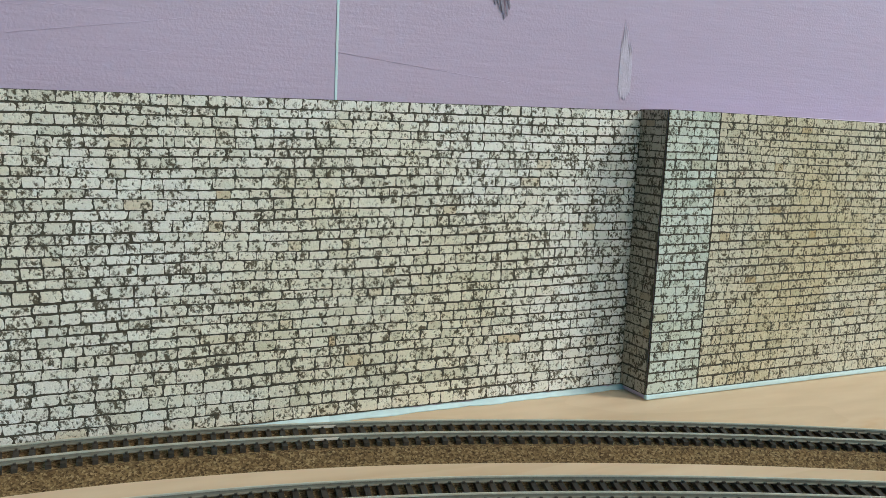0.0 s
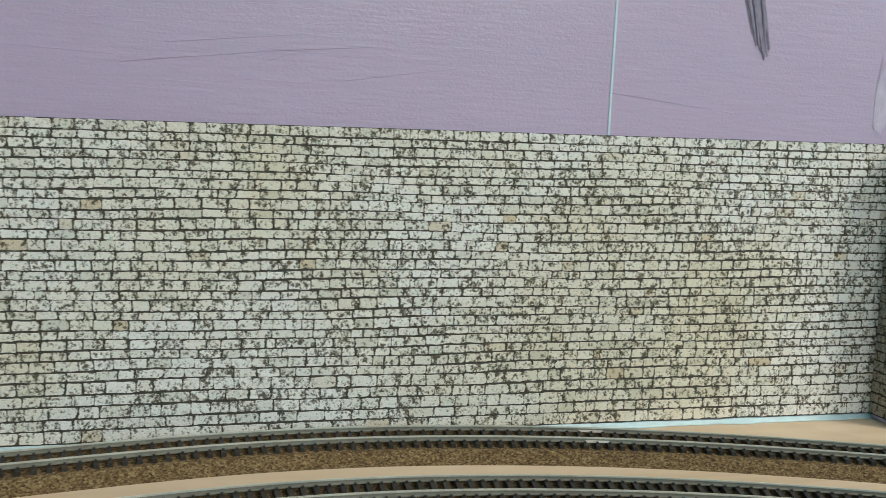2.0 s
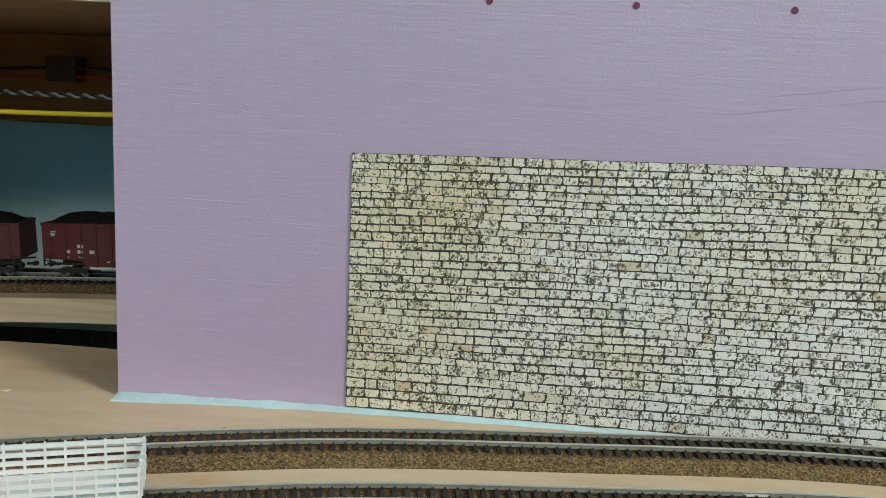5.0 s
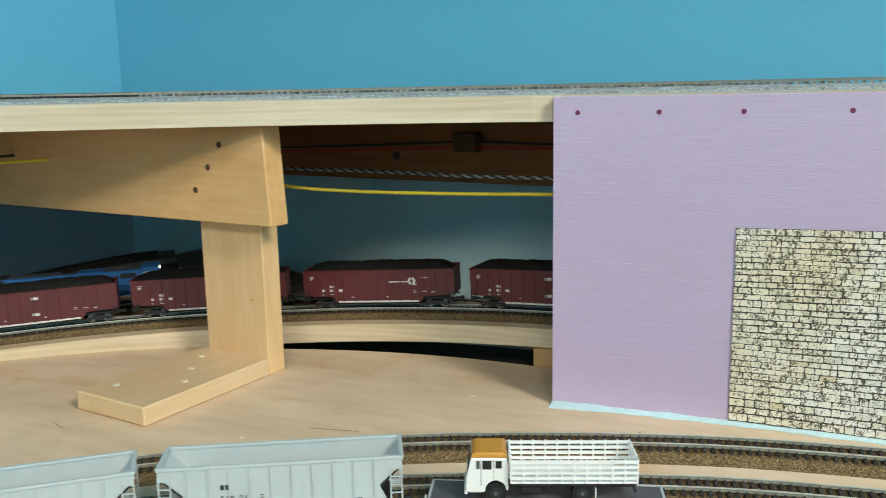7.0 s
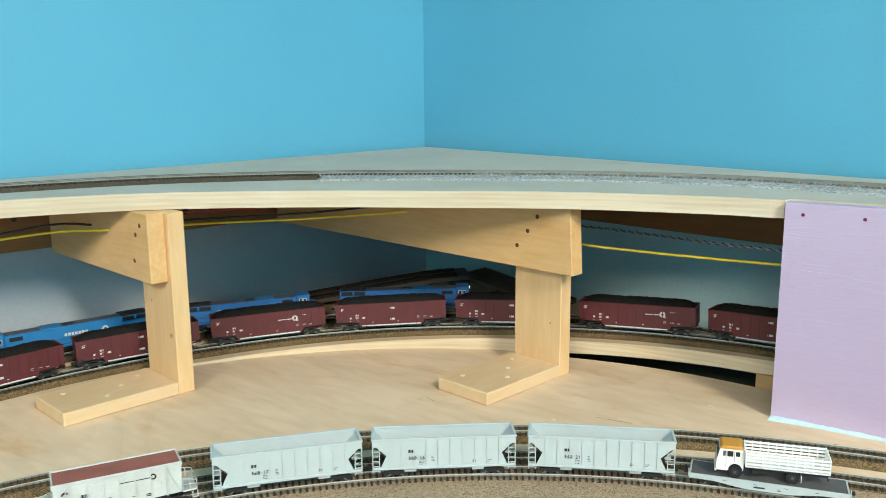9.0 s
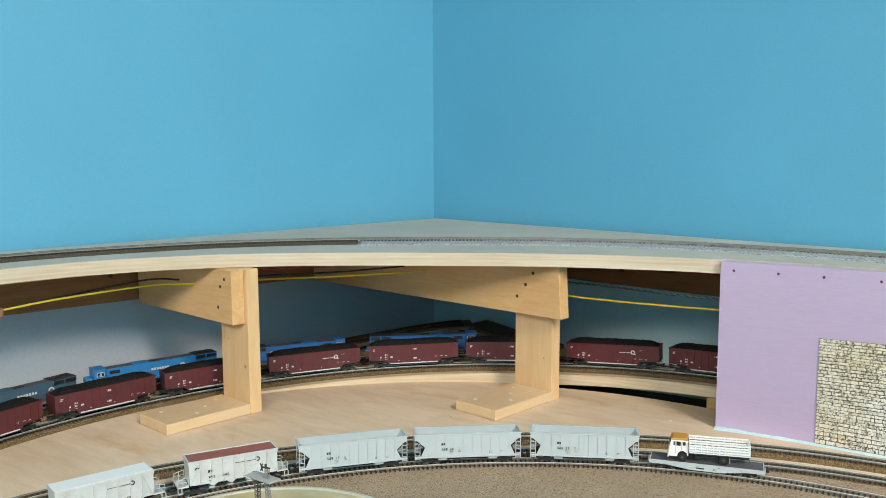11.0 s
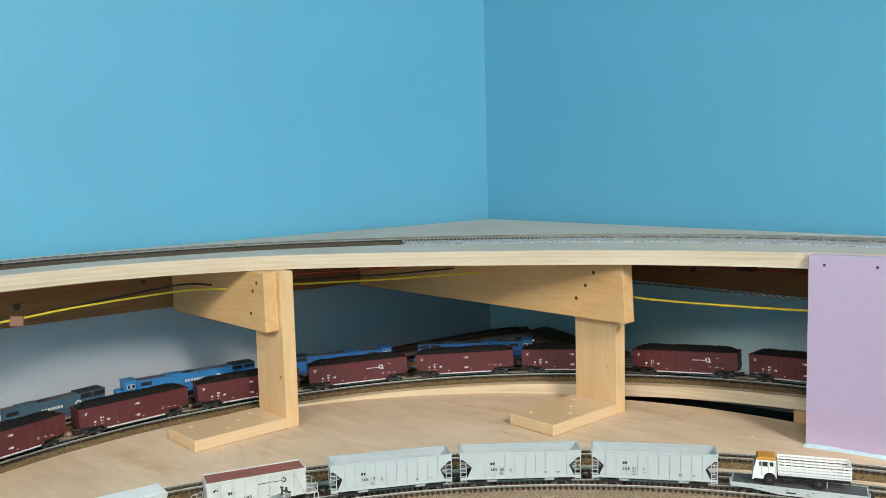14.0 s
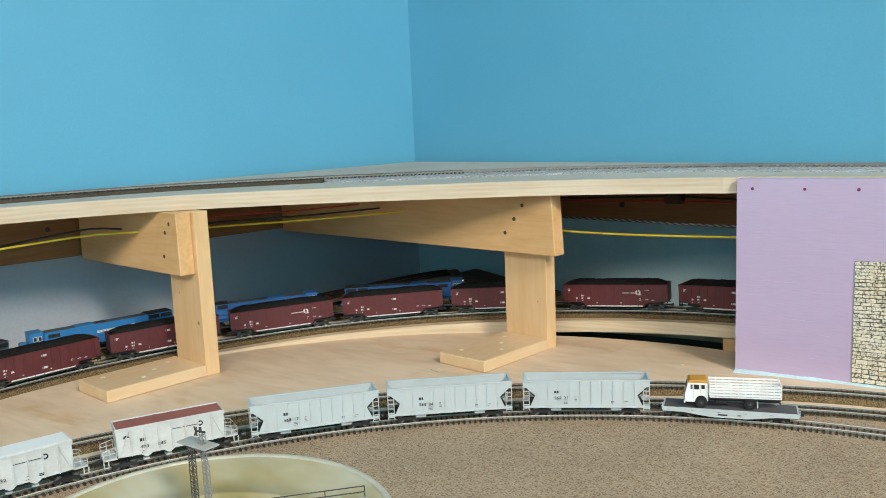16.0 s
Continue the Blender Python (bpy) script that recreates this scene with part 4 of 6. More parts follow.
def unit_stone(rng):
    """A block of one by one with a chipped, uneven outline, its face towards -y; joints are wider below and on the right."""
    j = lambda a: rng.uniform(-a, a)
    lean0, lean1 = j(0.07), j(0.07)
    base = [(-0.46, 0.02), (-0.2, 0.045), (0.08, 0.025), (0.36, 0.04), (0.485, 0.10), (0.497, 0.42), (0.494, 0.68), (0.485, 0.93),
            (0.38, 1.0), (0.1, 0.985), (-0.2, 0.99), (-0.44, 1.0), (-0.495, 0.92), (-0.5, 0.6), (-0.5, 0.38), (-0.495, 0.12)]
    back = []
    for x, z in base:
        chip = 1 - (rng.random() < 0.22) * rng.uniform(0.03, 0.12)
        back.append(((x + (lean0 if x < 0 else lean1) * (z - 0.5)) * chip + j(0.014), 0.5 + (z - 0.5) * chip + j(0.03)))
    face = [(x * 0.975 + j(0.01), 0.5 + (z - 0.5) * 0.94 + j(0.02)) for x, z in back]
    v = [(x, 0, z) for x, z in back] + [(x, -1, z) for x, z in face]
    f = [tuple(range(16, 32))] + [(i, (i + 1) % 16, 16 + (i + 1) % 16, 16 + i) for i in range(16)]
    return v, f


def courses(rng, n=31):
    hs = [(1.15, 0.9, 1.08, 0.92, 1.06, 0.86)[k % 6] * rng.uniform(0.94, 1.06) * (1.22 if k < 6 else 1.0 if k < 24 else 0.92) for k in range(n)]
    tot = sum(hs)
    z, out = 0.0, []
    for h in hs:
        out.append((z / tot, h / tot))
        z += h
    return out


rs = random.Random(11)
SHAPES = []
for k in range(24):
    v, f = unit_stone(rs)
    me = bpy.data.meshes.new("stone")
    me.from_pydata(v, [], f)
    me.materials.append(M_STONE_O)
    SHAPES.append((me, v, f))


def stone_sheet(label, place, length, zb, zt, pick, seed, low=0.0046, high=0.0092, print_mat=None):
    """Printed ashlar on a card: every block its own piece. place(u) gives the card's point and its left-to-right direction."""
    rng = random.Random(seed)
    sheet = thing("printed_stone_wall", label, "stone wall")
    k = max(2, int(length / 0.008))
    way = [place(length * i / k)[0] for i in range(k + 1)]
    bm = bmesh.new()
    lo = [bm.verts.new(p + Vector((0, 0, zb))) for p in way]
    hi = [bm.verts.new(p + Vector((0, 0, zt(length * i / k)))) for i, p in enumerate(way)]
    fs = [bm.faces.new((lo[i], lo[i + 1], hi[i + 1], hi[i])) for i in range(k)]
    bmesh.ops.recalc_face_normals(bm, faces=fs)
    bmesh.ops.solidify(bm, geom=fs, thickness=0.0004)
    part("mortar_card", bm, M_MORTAR, sheet, "dark mortar-coloured card")
    verts, faces = [], []
    made = 0
    for z0, h in courses(rng):
        u = -rng.uniform(0, 0.003)
        while u < length:
            w = rng.uniform(low, high) * (1.1 if z0 < 0.2 else 1.0)
            if rng.random() < 0.12:
                w *= 0.6
            a, b = max(u, 0), min(u + w, length)
            u += w
            if b - a < 0.0012:
                continue
            mid = (a + b) / 2
            p, d = place(mid)
            H = zt(mid) - zb
            wob = 0.0004 * math.sin(mid * 38 + z0 * 9) + 0.0002 * math.sin(mid * 97 + z0 * 23)
            z = zb + z0 * H + 0.00016
            hh = h * H - 0.00026
            edge_fade = min(1, z0 * 8, (1 - z0 - h) * 8 + 0.0)
            z += wob * max(0, edge_fade)
            me, v, f = SHAPES[rng.randrange(24)]
            ang = math.degrees(math.atan2(d.y, d.x))
            m = pose(p.x, p.y, z, 0, rng.uniform(-0.35, 0.35), ang) @ Matrix.Translation((0, -0.00022, 0)) @ Matrix.Diagonal((b - a - rng.choice((0.00002, 0.00007, 0.0001, 0.0002, 0.0006)), 0.00024 + rng.uniform(0, 0.00012), hh, 1))
            if pick(p, z) and made < 300:
                ob = new("stone", me)
                if print_mat:
                    ob.material_slots[0].link = "OBJECT"
                    ob.material_slots[0].material = M_STONE_OCHRE_O
                ob.parent = sheet
                ob.matrix_world = m
                made += 1
            else:
                o = len(verts)
                verts += [tuple(m @ Vector(q)) for q in v]
                faces += [tuple(o + i for i in q) for q in f]
    me = bpy.data.meshes.new("stonework")
    me.from_pydata(verts, [], faces)
    me.materials.append(print_mat or M_STONE_I)
    ob = tagged(new("stonework", me), kind="stuff")
    ob.parent = sheet
    return sheet


def on_foam(x0):
    def place(u):
        x = x0 + u
        d = Vector((0.01, foam_front(x + 0.005) - foam_front(x - 0.005), 0)).normalized()
        return Vector((x, foam_front(x) - 0.0004, 0)), d
    return place


stone_sheet("cream printed ashlar stone wall sheet glued on the foam", on_foam(0.1388), 0.4532, 0.0022, lambda u: 0.1097 + u * 0.0185,
            lambda p, z: 0.385 < p.x < 0.46, 3)
stone_sheet("greenish printed stone strip at the corner of the wall", lambda u: (Vector((0.5926 + u, 0.4331, 0)), Vector((1, 0, 0))), 0.0265, 0.0022, lambda u: 0.1187,
            lambda p, z: False, 4, low=0.005, high=0.0085, print_mat=M_STONE_PALE)
stone_sheet("printed stone return at the wall corner, shade put in its colour", lambda u: (Vector((0.5924, 0.4506 - u, 0)), Vector((0, -1, 0))), 0.0174, 0.0022, lambda u: 0.1185,
            lambda p, z: False, 5, low=0.004, high=0.007, print_mat=M_STONE_SHADED)
stone_sheet("yellowish printed ashlar stone wall sheet on the foam block", lambda u: (Vector((0.6196 + u, 0.4333, 0)), Vector((1, 0, 0))), 0.33, 0.0022, lambda u: 0.1187 - u * 0.004,
            lambda p, z: 0.62 < p.x < 0.69, 6, low=0.0042, high=0.0085, print_mat=M_STONE_OCHRE)


# ---- rolling stock ----
def on_arc(c, r, a, z):
    """Pose on a curved track at an angle: x along the track to the right, -y towards its middle."""
    return pose(c[0] + r * math.cos(radians(a)), c[1] + r * math.sin(radians(a)), z, 0, 0, a - 90)


def bogie(parent, x, mat=None):
    """A two-axle truck: side frames, bolster and four wheels on axles."""
    bg = part("bogie", box(x - 0.0022, -0.0062, 0.0034, x + 0.0022, 0.0062, 0.0056, 0.0003), mat or M_BLACK, parent)
    for s in (-1, 1):
        bm = bmesh.new()
        add_prism(bm, [(x - 0.0088, 0.0022), (x - 0.0062, 0.0012), (x - 0.0042, 0.0028), (x - 0.0024, 0.0018), (x + 0.0024, 0.0018), (x + 0.0042, 0.0028),
                       (x + 0.0062, 0.0012), (x + 0.0088, 0.0022), (x + 0.0086, 0.0042), (x + 0.003, 0.0052), (x - 0.003, 0.0052), (x - 0.0086, 0.0042)],
                  s * 0.0071 - 0.0006, s * 0.0071 + 0.0006)
        part("side_frame", bm, mat or M_BLACK, bg)
    for ax in (-0.0057, 0.0057):
        bm = bmesh.new()
        add_cyl(bm, (x + ax, -0.0064, 0.0028), (x + ax, 0.0064, 0.0028), 0.0006, 8)
        for s in (-1, 1):
            add_cyl(bm, (x + ax, s * 0.0049, 0.0028), (x + ax, s * 0.0062, 0.0028), 0.0028, 16)
        part("wheelset", bm, M_WHEEL, bg)
    return bg


def coupler(parent, x, sgn):
    bm = bmesh.new()
    add_box(bm, min(x, x + sgn * 0.0045), -0.0007, 0.0048, max(x, x + sgn * 0.0045), 0.0007, 0.0062)
    add_box(bm, min(x + sgn * 0.0035, x + sgn * 0.006), -0.0016, 0.0044, max(x + sgn * 0.0035, x + sgn * 0.006), 0.0014, 0.0068, None, 0.0003)
    part("coupler", bm, M_BLACK, parent)


def ladder(parent, x, y, z0, z1, w, mat, rungs=5):
    bm = bmesh.new()
    for s in (-1, 1):
        add_box(bm, x + s * w / 2 - 0.0003, y - 0.0003, z0, x + s * w / 2 + 0.0003, y + 0.0003, z1)
    for k in range(rungs):
        z = z0 + (z1 - z0) * (k + 0.4) / rungs
        add_box(bm, x - w / 2, y - 0.0003, z - 0.00025, x + w / 2, y + 0.0003, z + 0.00025)
    part("ladder", bm, mat, parent)


def bar_rows(parent, x, y, z, rows, mat, w=0.004, h=0.0004):
    for k, ww in enumerate(rows):
        part("lettering_bar", box(x, y - 0.0001, z - k * 0.0011, x + w * ww, y + 0.0001, z - k * 0.0011 + h), mat, parent)


def grey_hopper(number, m):
    """Open-top hopper: ribbed sides, sloped ends, corner ladders."""
    car = thing("open_hopper_car", "pale grey open-top hopper car, empty, with ribbed sides", "model railway car", "grey hopper string")
    L, W, ZT, ZB = 0.0494, 0.0110, 0.0300, 0.0092
    bm = bmesh.new()
    for s in (-1, 1):
        add_prism(bm, [(-L, ZT), (-L, 0.0252), (-L + 0.0045, 0.0232), (-L + 0.0098, 0.0180), (-L + 0.0062, 0.0102), (-L + 0.0062, ZB), (L - 0.0062, ZB), (L - 0.0062, 0.0102),
                       (L - 0.0098, 0.0180), (L - 0.0045, 0.0232), (L, 0.0252), (L, ZT)], s * W - 0.0004, s * W + 0.0004)
    for s in (-1, 1):
        add_prism(bm, [(s * L, ZT), (s * L, 0.0265), (s * 0.0300, 0.0085), (s * 0.0292, 0.0092), (s * (L - 0.001), 0.0275), (s * (L - 0.001), ZT)], -W, W)
    for xx in (-0.0135, 0.0135):
        add_prism(bm, [(xx - 0.013, 0.0085), (xx, 0.0165), (xx + 0.013, 0.0085)], -W + 0.0004, W - 0.0004)
    part("body", bm, M_GREY, car)
    bm = bmesh.new()
    for s in (-1, 1):
        add_box(bm, -L - 0.0004, s * W - 0.0009, ZT - 0.0012, L + 0.0004, s * W + 0.0009, ZT + 0.0002, None, 0.0002)
        add_box(bm, s * L - 0.0007, -W, ZT - 0.0012, s * L + 0.0007, W, ZT + 0.0002, None, 0.0002)
    part("top_rim", bm, M_GREY, car)
    for s in (-1, 1):
        part("side_sill", box(-L, s * W - 0.0008, 0.0076, L, s * W + 0.0008, 0.0094, 0.0002), M_GREY, car)
        for k in range(10):
            x = -0.0378 + 0.0756 * k / 9
            part("rib", box(x - 0.0003, s * (W + 0.0006) - 0.0005, ZB, x + 0.0003, s * (W + 0.0006) + 0.0005, ZT - 0.001), M_GREY, car)
        for e in (-1, 1):
            ladder(car, e * (L - 0.0026), s * (W + 0.0004), 0.0055, 0.0268, 0.0046, M_GREY, 6)
            part("hopper_gate", box(e * 0.0235 - 0.0042, s * 0.0075 - 0.0016, 0.0044, e * 0.0235 + 0.0042, s * 0.0075 + 0.0016, 0.0084, 0.0005), M_GREY, car)
    # Black sheet and panel stand in for shade behind each end cutout.
    for s in (-1, 1):
        bm = bmesh.new()
        add_prism(bm, [(s * (L - 0.0016), 0.0246), (s * 0.0310, 0.0090), (s * 0.0330, 0.0090), (s * (L - 0.0012), 0.0238)], -W + 0.0008, W - 0.0008)
        part("slope_sheet_shade", bm, M_BLACK, car, "black sheet for the shade under the sloped end sheet")
        part("end_shade_panel", box(min(s * 0.0360, s * 0.0375), -W + 0.0012, 0.0085, max(s * 0.0360, s * 0.0375), W - 0.0012, 0.0140), M_BLACK, car)
    part("underframe", box(-0.043, -0.004, 0.006, 0.043, 0.004, 0.0085), M_BLACK, car)
    for s in (-1, 1):
        # Black box for the shade above the end of the frame.
        part("end_sheet_shadow_box", box(min(s * 0.034, s * 0.0445), -0.0085, 0.0088, max(s * 0.034, s * 0.0445), 0.0085, 0.0102), M_BLACK, car, "black box for the shade at the car end")
        bogie(car, s * 0.0335)
        coupler(car, s * 0.0472, s)
    for x, z, t in ((-0.0247, 0.0150, number[0]), (-0.0172, 0.0150, number[1])):
        letters(t, 0.0034, x, -W - 0.0013, z, M_INK, car)
    for xx in (-0.0247, -0.0226):
        bar_rows(car, xx, -W - 0.0005, 0.0196, (0.4,), M_INK, 0.004, 0.0021)
    bar_rows(car, -0.0175, -W - 0.0005, 0.0132, (0.8, 0.8, 0.8), M_DKGREY, 0.004, 0.0003)
    bar_rows(car, -0.009, -W - 0.0005, 0.0165, (0.4, 0.4, 0.5, 0.6), M_DKGREY, 0.004, 0.0003)
    bar_rows(car, 0.0195, -W - 0.0005, 0.0125, (0.6, 0.6), M_DKGREY, 0.004, 0.0006)
    bar_rows(car, 0.029, -W - 0.0005, 0.0125, (0.9, 0.6), M_DKGREY, 0.004, 0.0003)
    car.matrix_world = m
    return car


for a, num in ((143.4, ("568", "17")), (132.0, ("568", "26")), (120.4, ("568", "21"))):
    grey_hopper(num, on_arc(C3, R3, a, TOP))


def bay_hopper(number, roof_mat, label, m):
    """Short ribbed hopper with saw-tooth bays and railed end platforms."""
    car = thing("ribbed_hopper_car", label, "model railway car", "white hopper pair")
    L, W, ZT, ZB = 0.0380, 0.0107, 0.0312, 0.0105
    bm = bmesh.new()
    teeth = [(-0.0375, ZB), (-0.0232, ZB - 0.0004)]
    for xx in (-0.018, -0.0025, 0.013):
        teeth += [(xx - 0.0040, ZB - 0.0004), (xx - 0.0008, 0.0078), (xx + 0.0008, 0.0078), (xx + 0.0040, ZB - 0.0004)]
    teeth += [(0.0375, ZB)]
    ZR = ZT + 0.0001 if roof_mat == M_WHITE else ZT - 0.0009
    add_prism(bm, [(-L, ZR), *teeth, (L, ZR)], -W, W)
    part("body", bm, M_OFFWH, car)
    roof = bmesh.new()
    add_prism(roof, [(-L + 0.0002, ZR), (L - 0.0002, ZR), (L - 0.0002, ZR + 0.0004), (-L + 0.0002, ZR + 0.0004)], -W + 0.0002, W - 0.0002)
    if roof_mat != M_WHITE:
        for xx in (-0.0085, 0.004):
            add_box(roof, xx - 0.0005, -W + 0.0002, ZR + 0.0004, xx + 0.0005, W - 0.0002, ZR + 0.0007)
    part("roof", roof, roof_mat, car)
    bm = bmesh.new()
    for s in (-1, 1):
        add_box(bm, -L - 0.0006, s * W - 0.0003, ZT - 0.0030, L + 0.0006, s * W + 0.0004, ZT + 0.0003, None, 0.0002)
        add_box(bm, -L - 0.0006, s * (W + 0.0005) - 0.0004, ZT - 0.0010, L + 0.0006, s * (W + 0.0005) + 0.0003, ZT + 0.0003, None, 0.0002)
        add_box(bm, s * L - 0.0003, -W, ZT - 0.0030, s * L + 0.0006, W, ZT + 0.0003)
    part("top_rim", bm, M_OFFWH, car)
    for s in (-1, 1):
        for k in range(7):
            x = -0.0285 + 0.057 * k / 6
            part("rib", box(x - 0.0003, s * (W + 0.0006) - 0.0006, 0.0103, x + 0.0003, s * (W + 0.0006) + 0.0006, ZT - 0.001), M_OFFWH, car)
        for e in (-1, 1):
            bm = bmesh.new()
            add_cyl(bm, (e * 0.0365, s * (W + 0.0003), 0.011), (e * 0.0295, s * (W + 0.0003), ZT - 0.003), 0.0004, 6)
            part("diagonal_brace", bm, M_OFFWH, car)
    for e in (-1, 1):
        part("end_platform", box(min(e * L, e * 0.0475), -W + 0.001, 0.0092, max(e * L, e * 0.0475), W - 0.001, 0.0104, 0.0002), M_OFFWH, car)
        for s in (-1, 1):
            y = s * (W - 0.0012)
            for x in (0.0385, 0.043, 0.0473):
                part("railing_post", rod((e * x, y, 0.0102), (e * x, y, 0.0185 - (x - 0.0385) * 0.25), 0.00028, 6), M_OFFWH, car)
            part("railing_bar", rod((e * 0.0385, y, 0.0185), (e * 0.0473, y, 0.0163), 0.00028, 6), M_OFFWH, car)
            part("railing_bar", rod((e * 0.0385, y, 0.0145), (e * 0.0473, y, 0.0138), 0.00028, 6), M_OFFWH, car)
            part("railing_bar", rod((e * 0.0473, s * (W - 0.0012), 0.0163), (e * 0.0473, s * 0.003, 0.0163), 0.00028, 6), M_OFFWH, car)
        for s in (-1, 1):
            bm = bmesh.new()
            for x in (0.0442, 0.0474):
                add_box(bm, e * x - 0.0003, s * W - 0.0004, 0.0048, e * x + 0.0003, s * W + 0.0004, 0.0094)
            add_box(bm, min(e * 0.0442, e * 0.0474), s * W - 0.0004, 0.0048, max(e * 0.0442, e * 0.0474), s * W + 0.0004, 0.0054)
            part("step", bm, M_OFFWH, car)
        bogie(car, e * 0.0335)
        coupler(car, e * 0.0465, e)
    part("underframe", box(-0.044, -0.0035, 0.006, 0.044, 0.0035, 0.0092), M_BLACK, car)
    for xx in (-0.018, -0.0025, 0.014):
        part("outlet_gate", box(xx - 0.0022, -0.006, 0.0036, xx + 0.0022, 0.006, 0.0054, 0.0004), M_OFFWH, car)
    letters(number[0], 0.0036, -0.0222, -W - 0.0011, 0.0148, M_INK, car)
    letters(number[1], 0.0036, -0.0105, -W - 0.0011, 0.0148, M_INK, car)
    for xx in (-0.0222, -0.0200):
        bar_rows(car, xx, -W - 0.0003, 0.0198, (0.4,), M_INK, 0.004, 0.0022)
    bar_rows(car, -0.0218, -W - 0.0003, 0.0125, (0.5, 0.4), M_DKGREY, 0.004, 0.0003)
    bar_rows(car, 0.0155, -W - 0.0003, 0.0135, (0.9, 0.8), M_INK, 0.004, 0.0006)
    bar_rows(car, 0.007, -W - 0.0003, 0.0140, (0.7, 0.0, 0.6), M_DKGREY, 0.004, 0.0003)
    part("round_emblem", ring_bm(0.0205, -W - 0.0004, 0.0248, 0.0011, 0.0020), M_INK, car)
    part("emblem_bar", box(0.0, -W - 0.0006, 0.0243, 0.0185, -W - 0.0004, 0.0247), M_INK, car)
    part("arched_emblem", ring_bm(-0.0312, -W - 0.0004, 0.0238, 0.0010, 0.0022, 10, 20, 180), M_INK, car)
    car.matrix_world = m
    return car


bay_hopper(("493", "045"), M_RUST, "white ribbed hopper car with a rust-red top", on_arc(C3, R3, 154.9, TOP))
bay_hopper(("493", "132"), M_WHITE, "white ribbed hopper car with a clean white roof", on_arc(C3, R3, 166.2, TOP))
bay_hopper(("493", "122"), M_WHITE, "white ribbed hopper car at the end of the string", on_arc(C3, R3, 177.6, TOP))


def flat_car(m):
    """Flat car with fish-belly sills and a dark deck."""
    car = thing("flat_car", "pale grey flat car with a dark deck, carrying a truck", "model railway car")
    L, W, D = 0.0495, 0.0106, 0.0022
    part("deck", box(-L, -W + 0.0003, 0.0100 - D, L, W - 0.0003, 0.0112 - D, 0.0002), M_DKGREY, car, "dark grey deck")
    for s in (-1, 1):
        bm = bmesh.new()
        add_prism(bm, [(-L, 0.0091), (-L, 0.0057), (-0.034, 0.0055), (-0.013, 0.0028), (0.013, 0.0028), (0.034, 0.0055), (L, 0.0057), (L, 0.0091)], s * W - 0.0004, s * W + 0.0004)
        part("side_sill", bm, M_GREY, car)
        for k in range(11):
            x = -0.044 + 0.0088 * k
            part("stake_pocket", box(x - 0.0007, s * (W + 0.0006) - 0.0004, 0.0072, x + 0.0007, s * (W + 0.0006) + 0.0004, 0.0087), M_GREY, car)
        part("end_sill", box(min(s * L, s * (L - 0.001)), -W, 0.0052, max(s * L, s * (L - 0.001)), W, 0.0091), M_GREY, car)
        bm = bmesh.new()
        add_cyl(bm, (s * (L + 0.0004), -W, 0.007), (s * (L + 0.0004), -W, 0.0122), 0.0004, 6)
        part("brake_stand", bm, M_GREY, car)
        bogie(car, s * 0.0345)
        coupler(car, s * 0.0475, s)
    part("underframe", box(-0.044, -0.0035, 0.0040, 0.044, 0.0035, 0.0077), M_BLACK, car)
    bar_rows(car, -0.0085, -W - 0.0005, 0.0046, (1.0,), M_INK, 0.007, 0.0011)
    bar_rows(car, 0.006, -W - 0.0005, 0.0054, (0.5, 0.7), M_DKGREY, 0.004, 0.0004)
    for k in range(4):
        part("lettering_bar", box(-0.028 + k * 0.019, -W - 0.0006, 0.0068, -0.0255 + k * 0.019, -W - 0.0004, 0.0071), M_DKGREY, car)
    car.matrix_world = m
    return car


FLAT_M = on_arc(C3, R3, 108.7, TOP)
flat_car(FLAT_M)


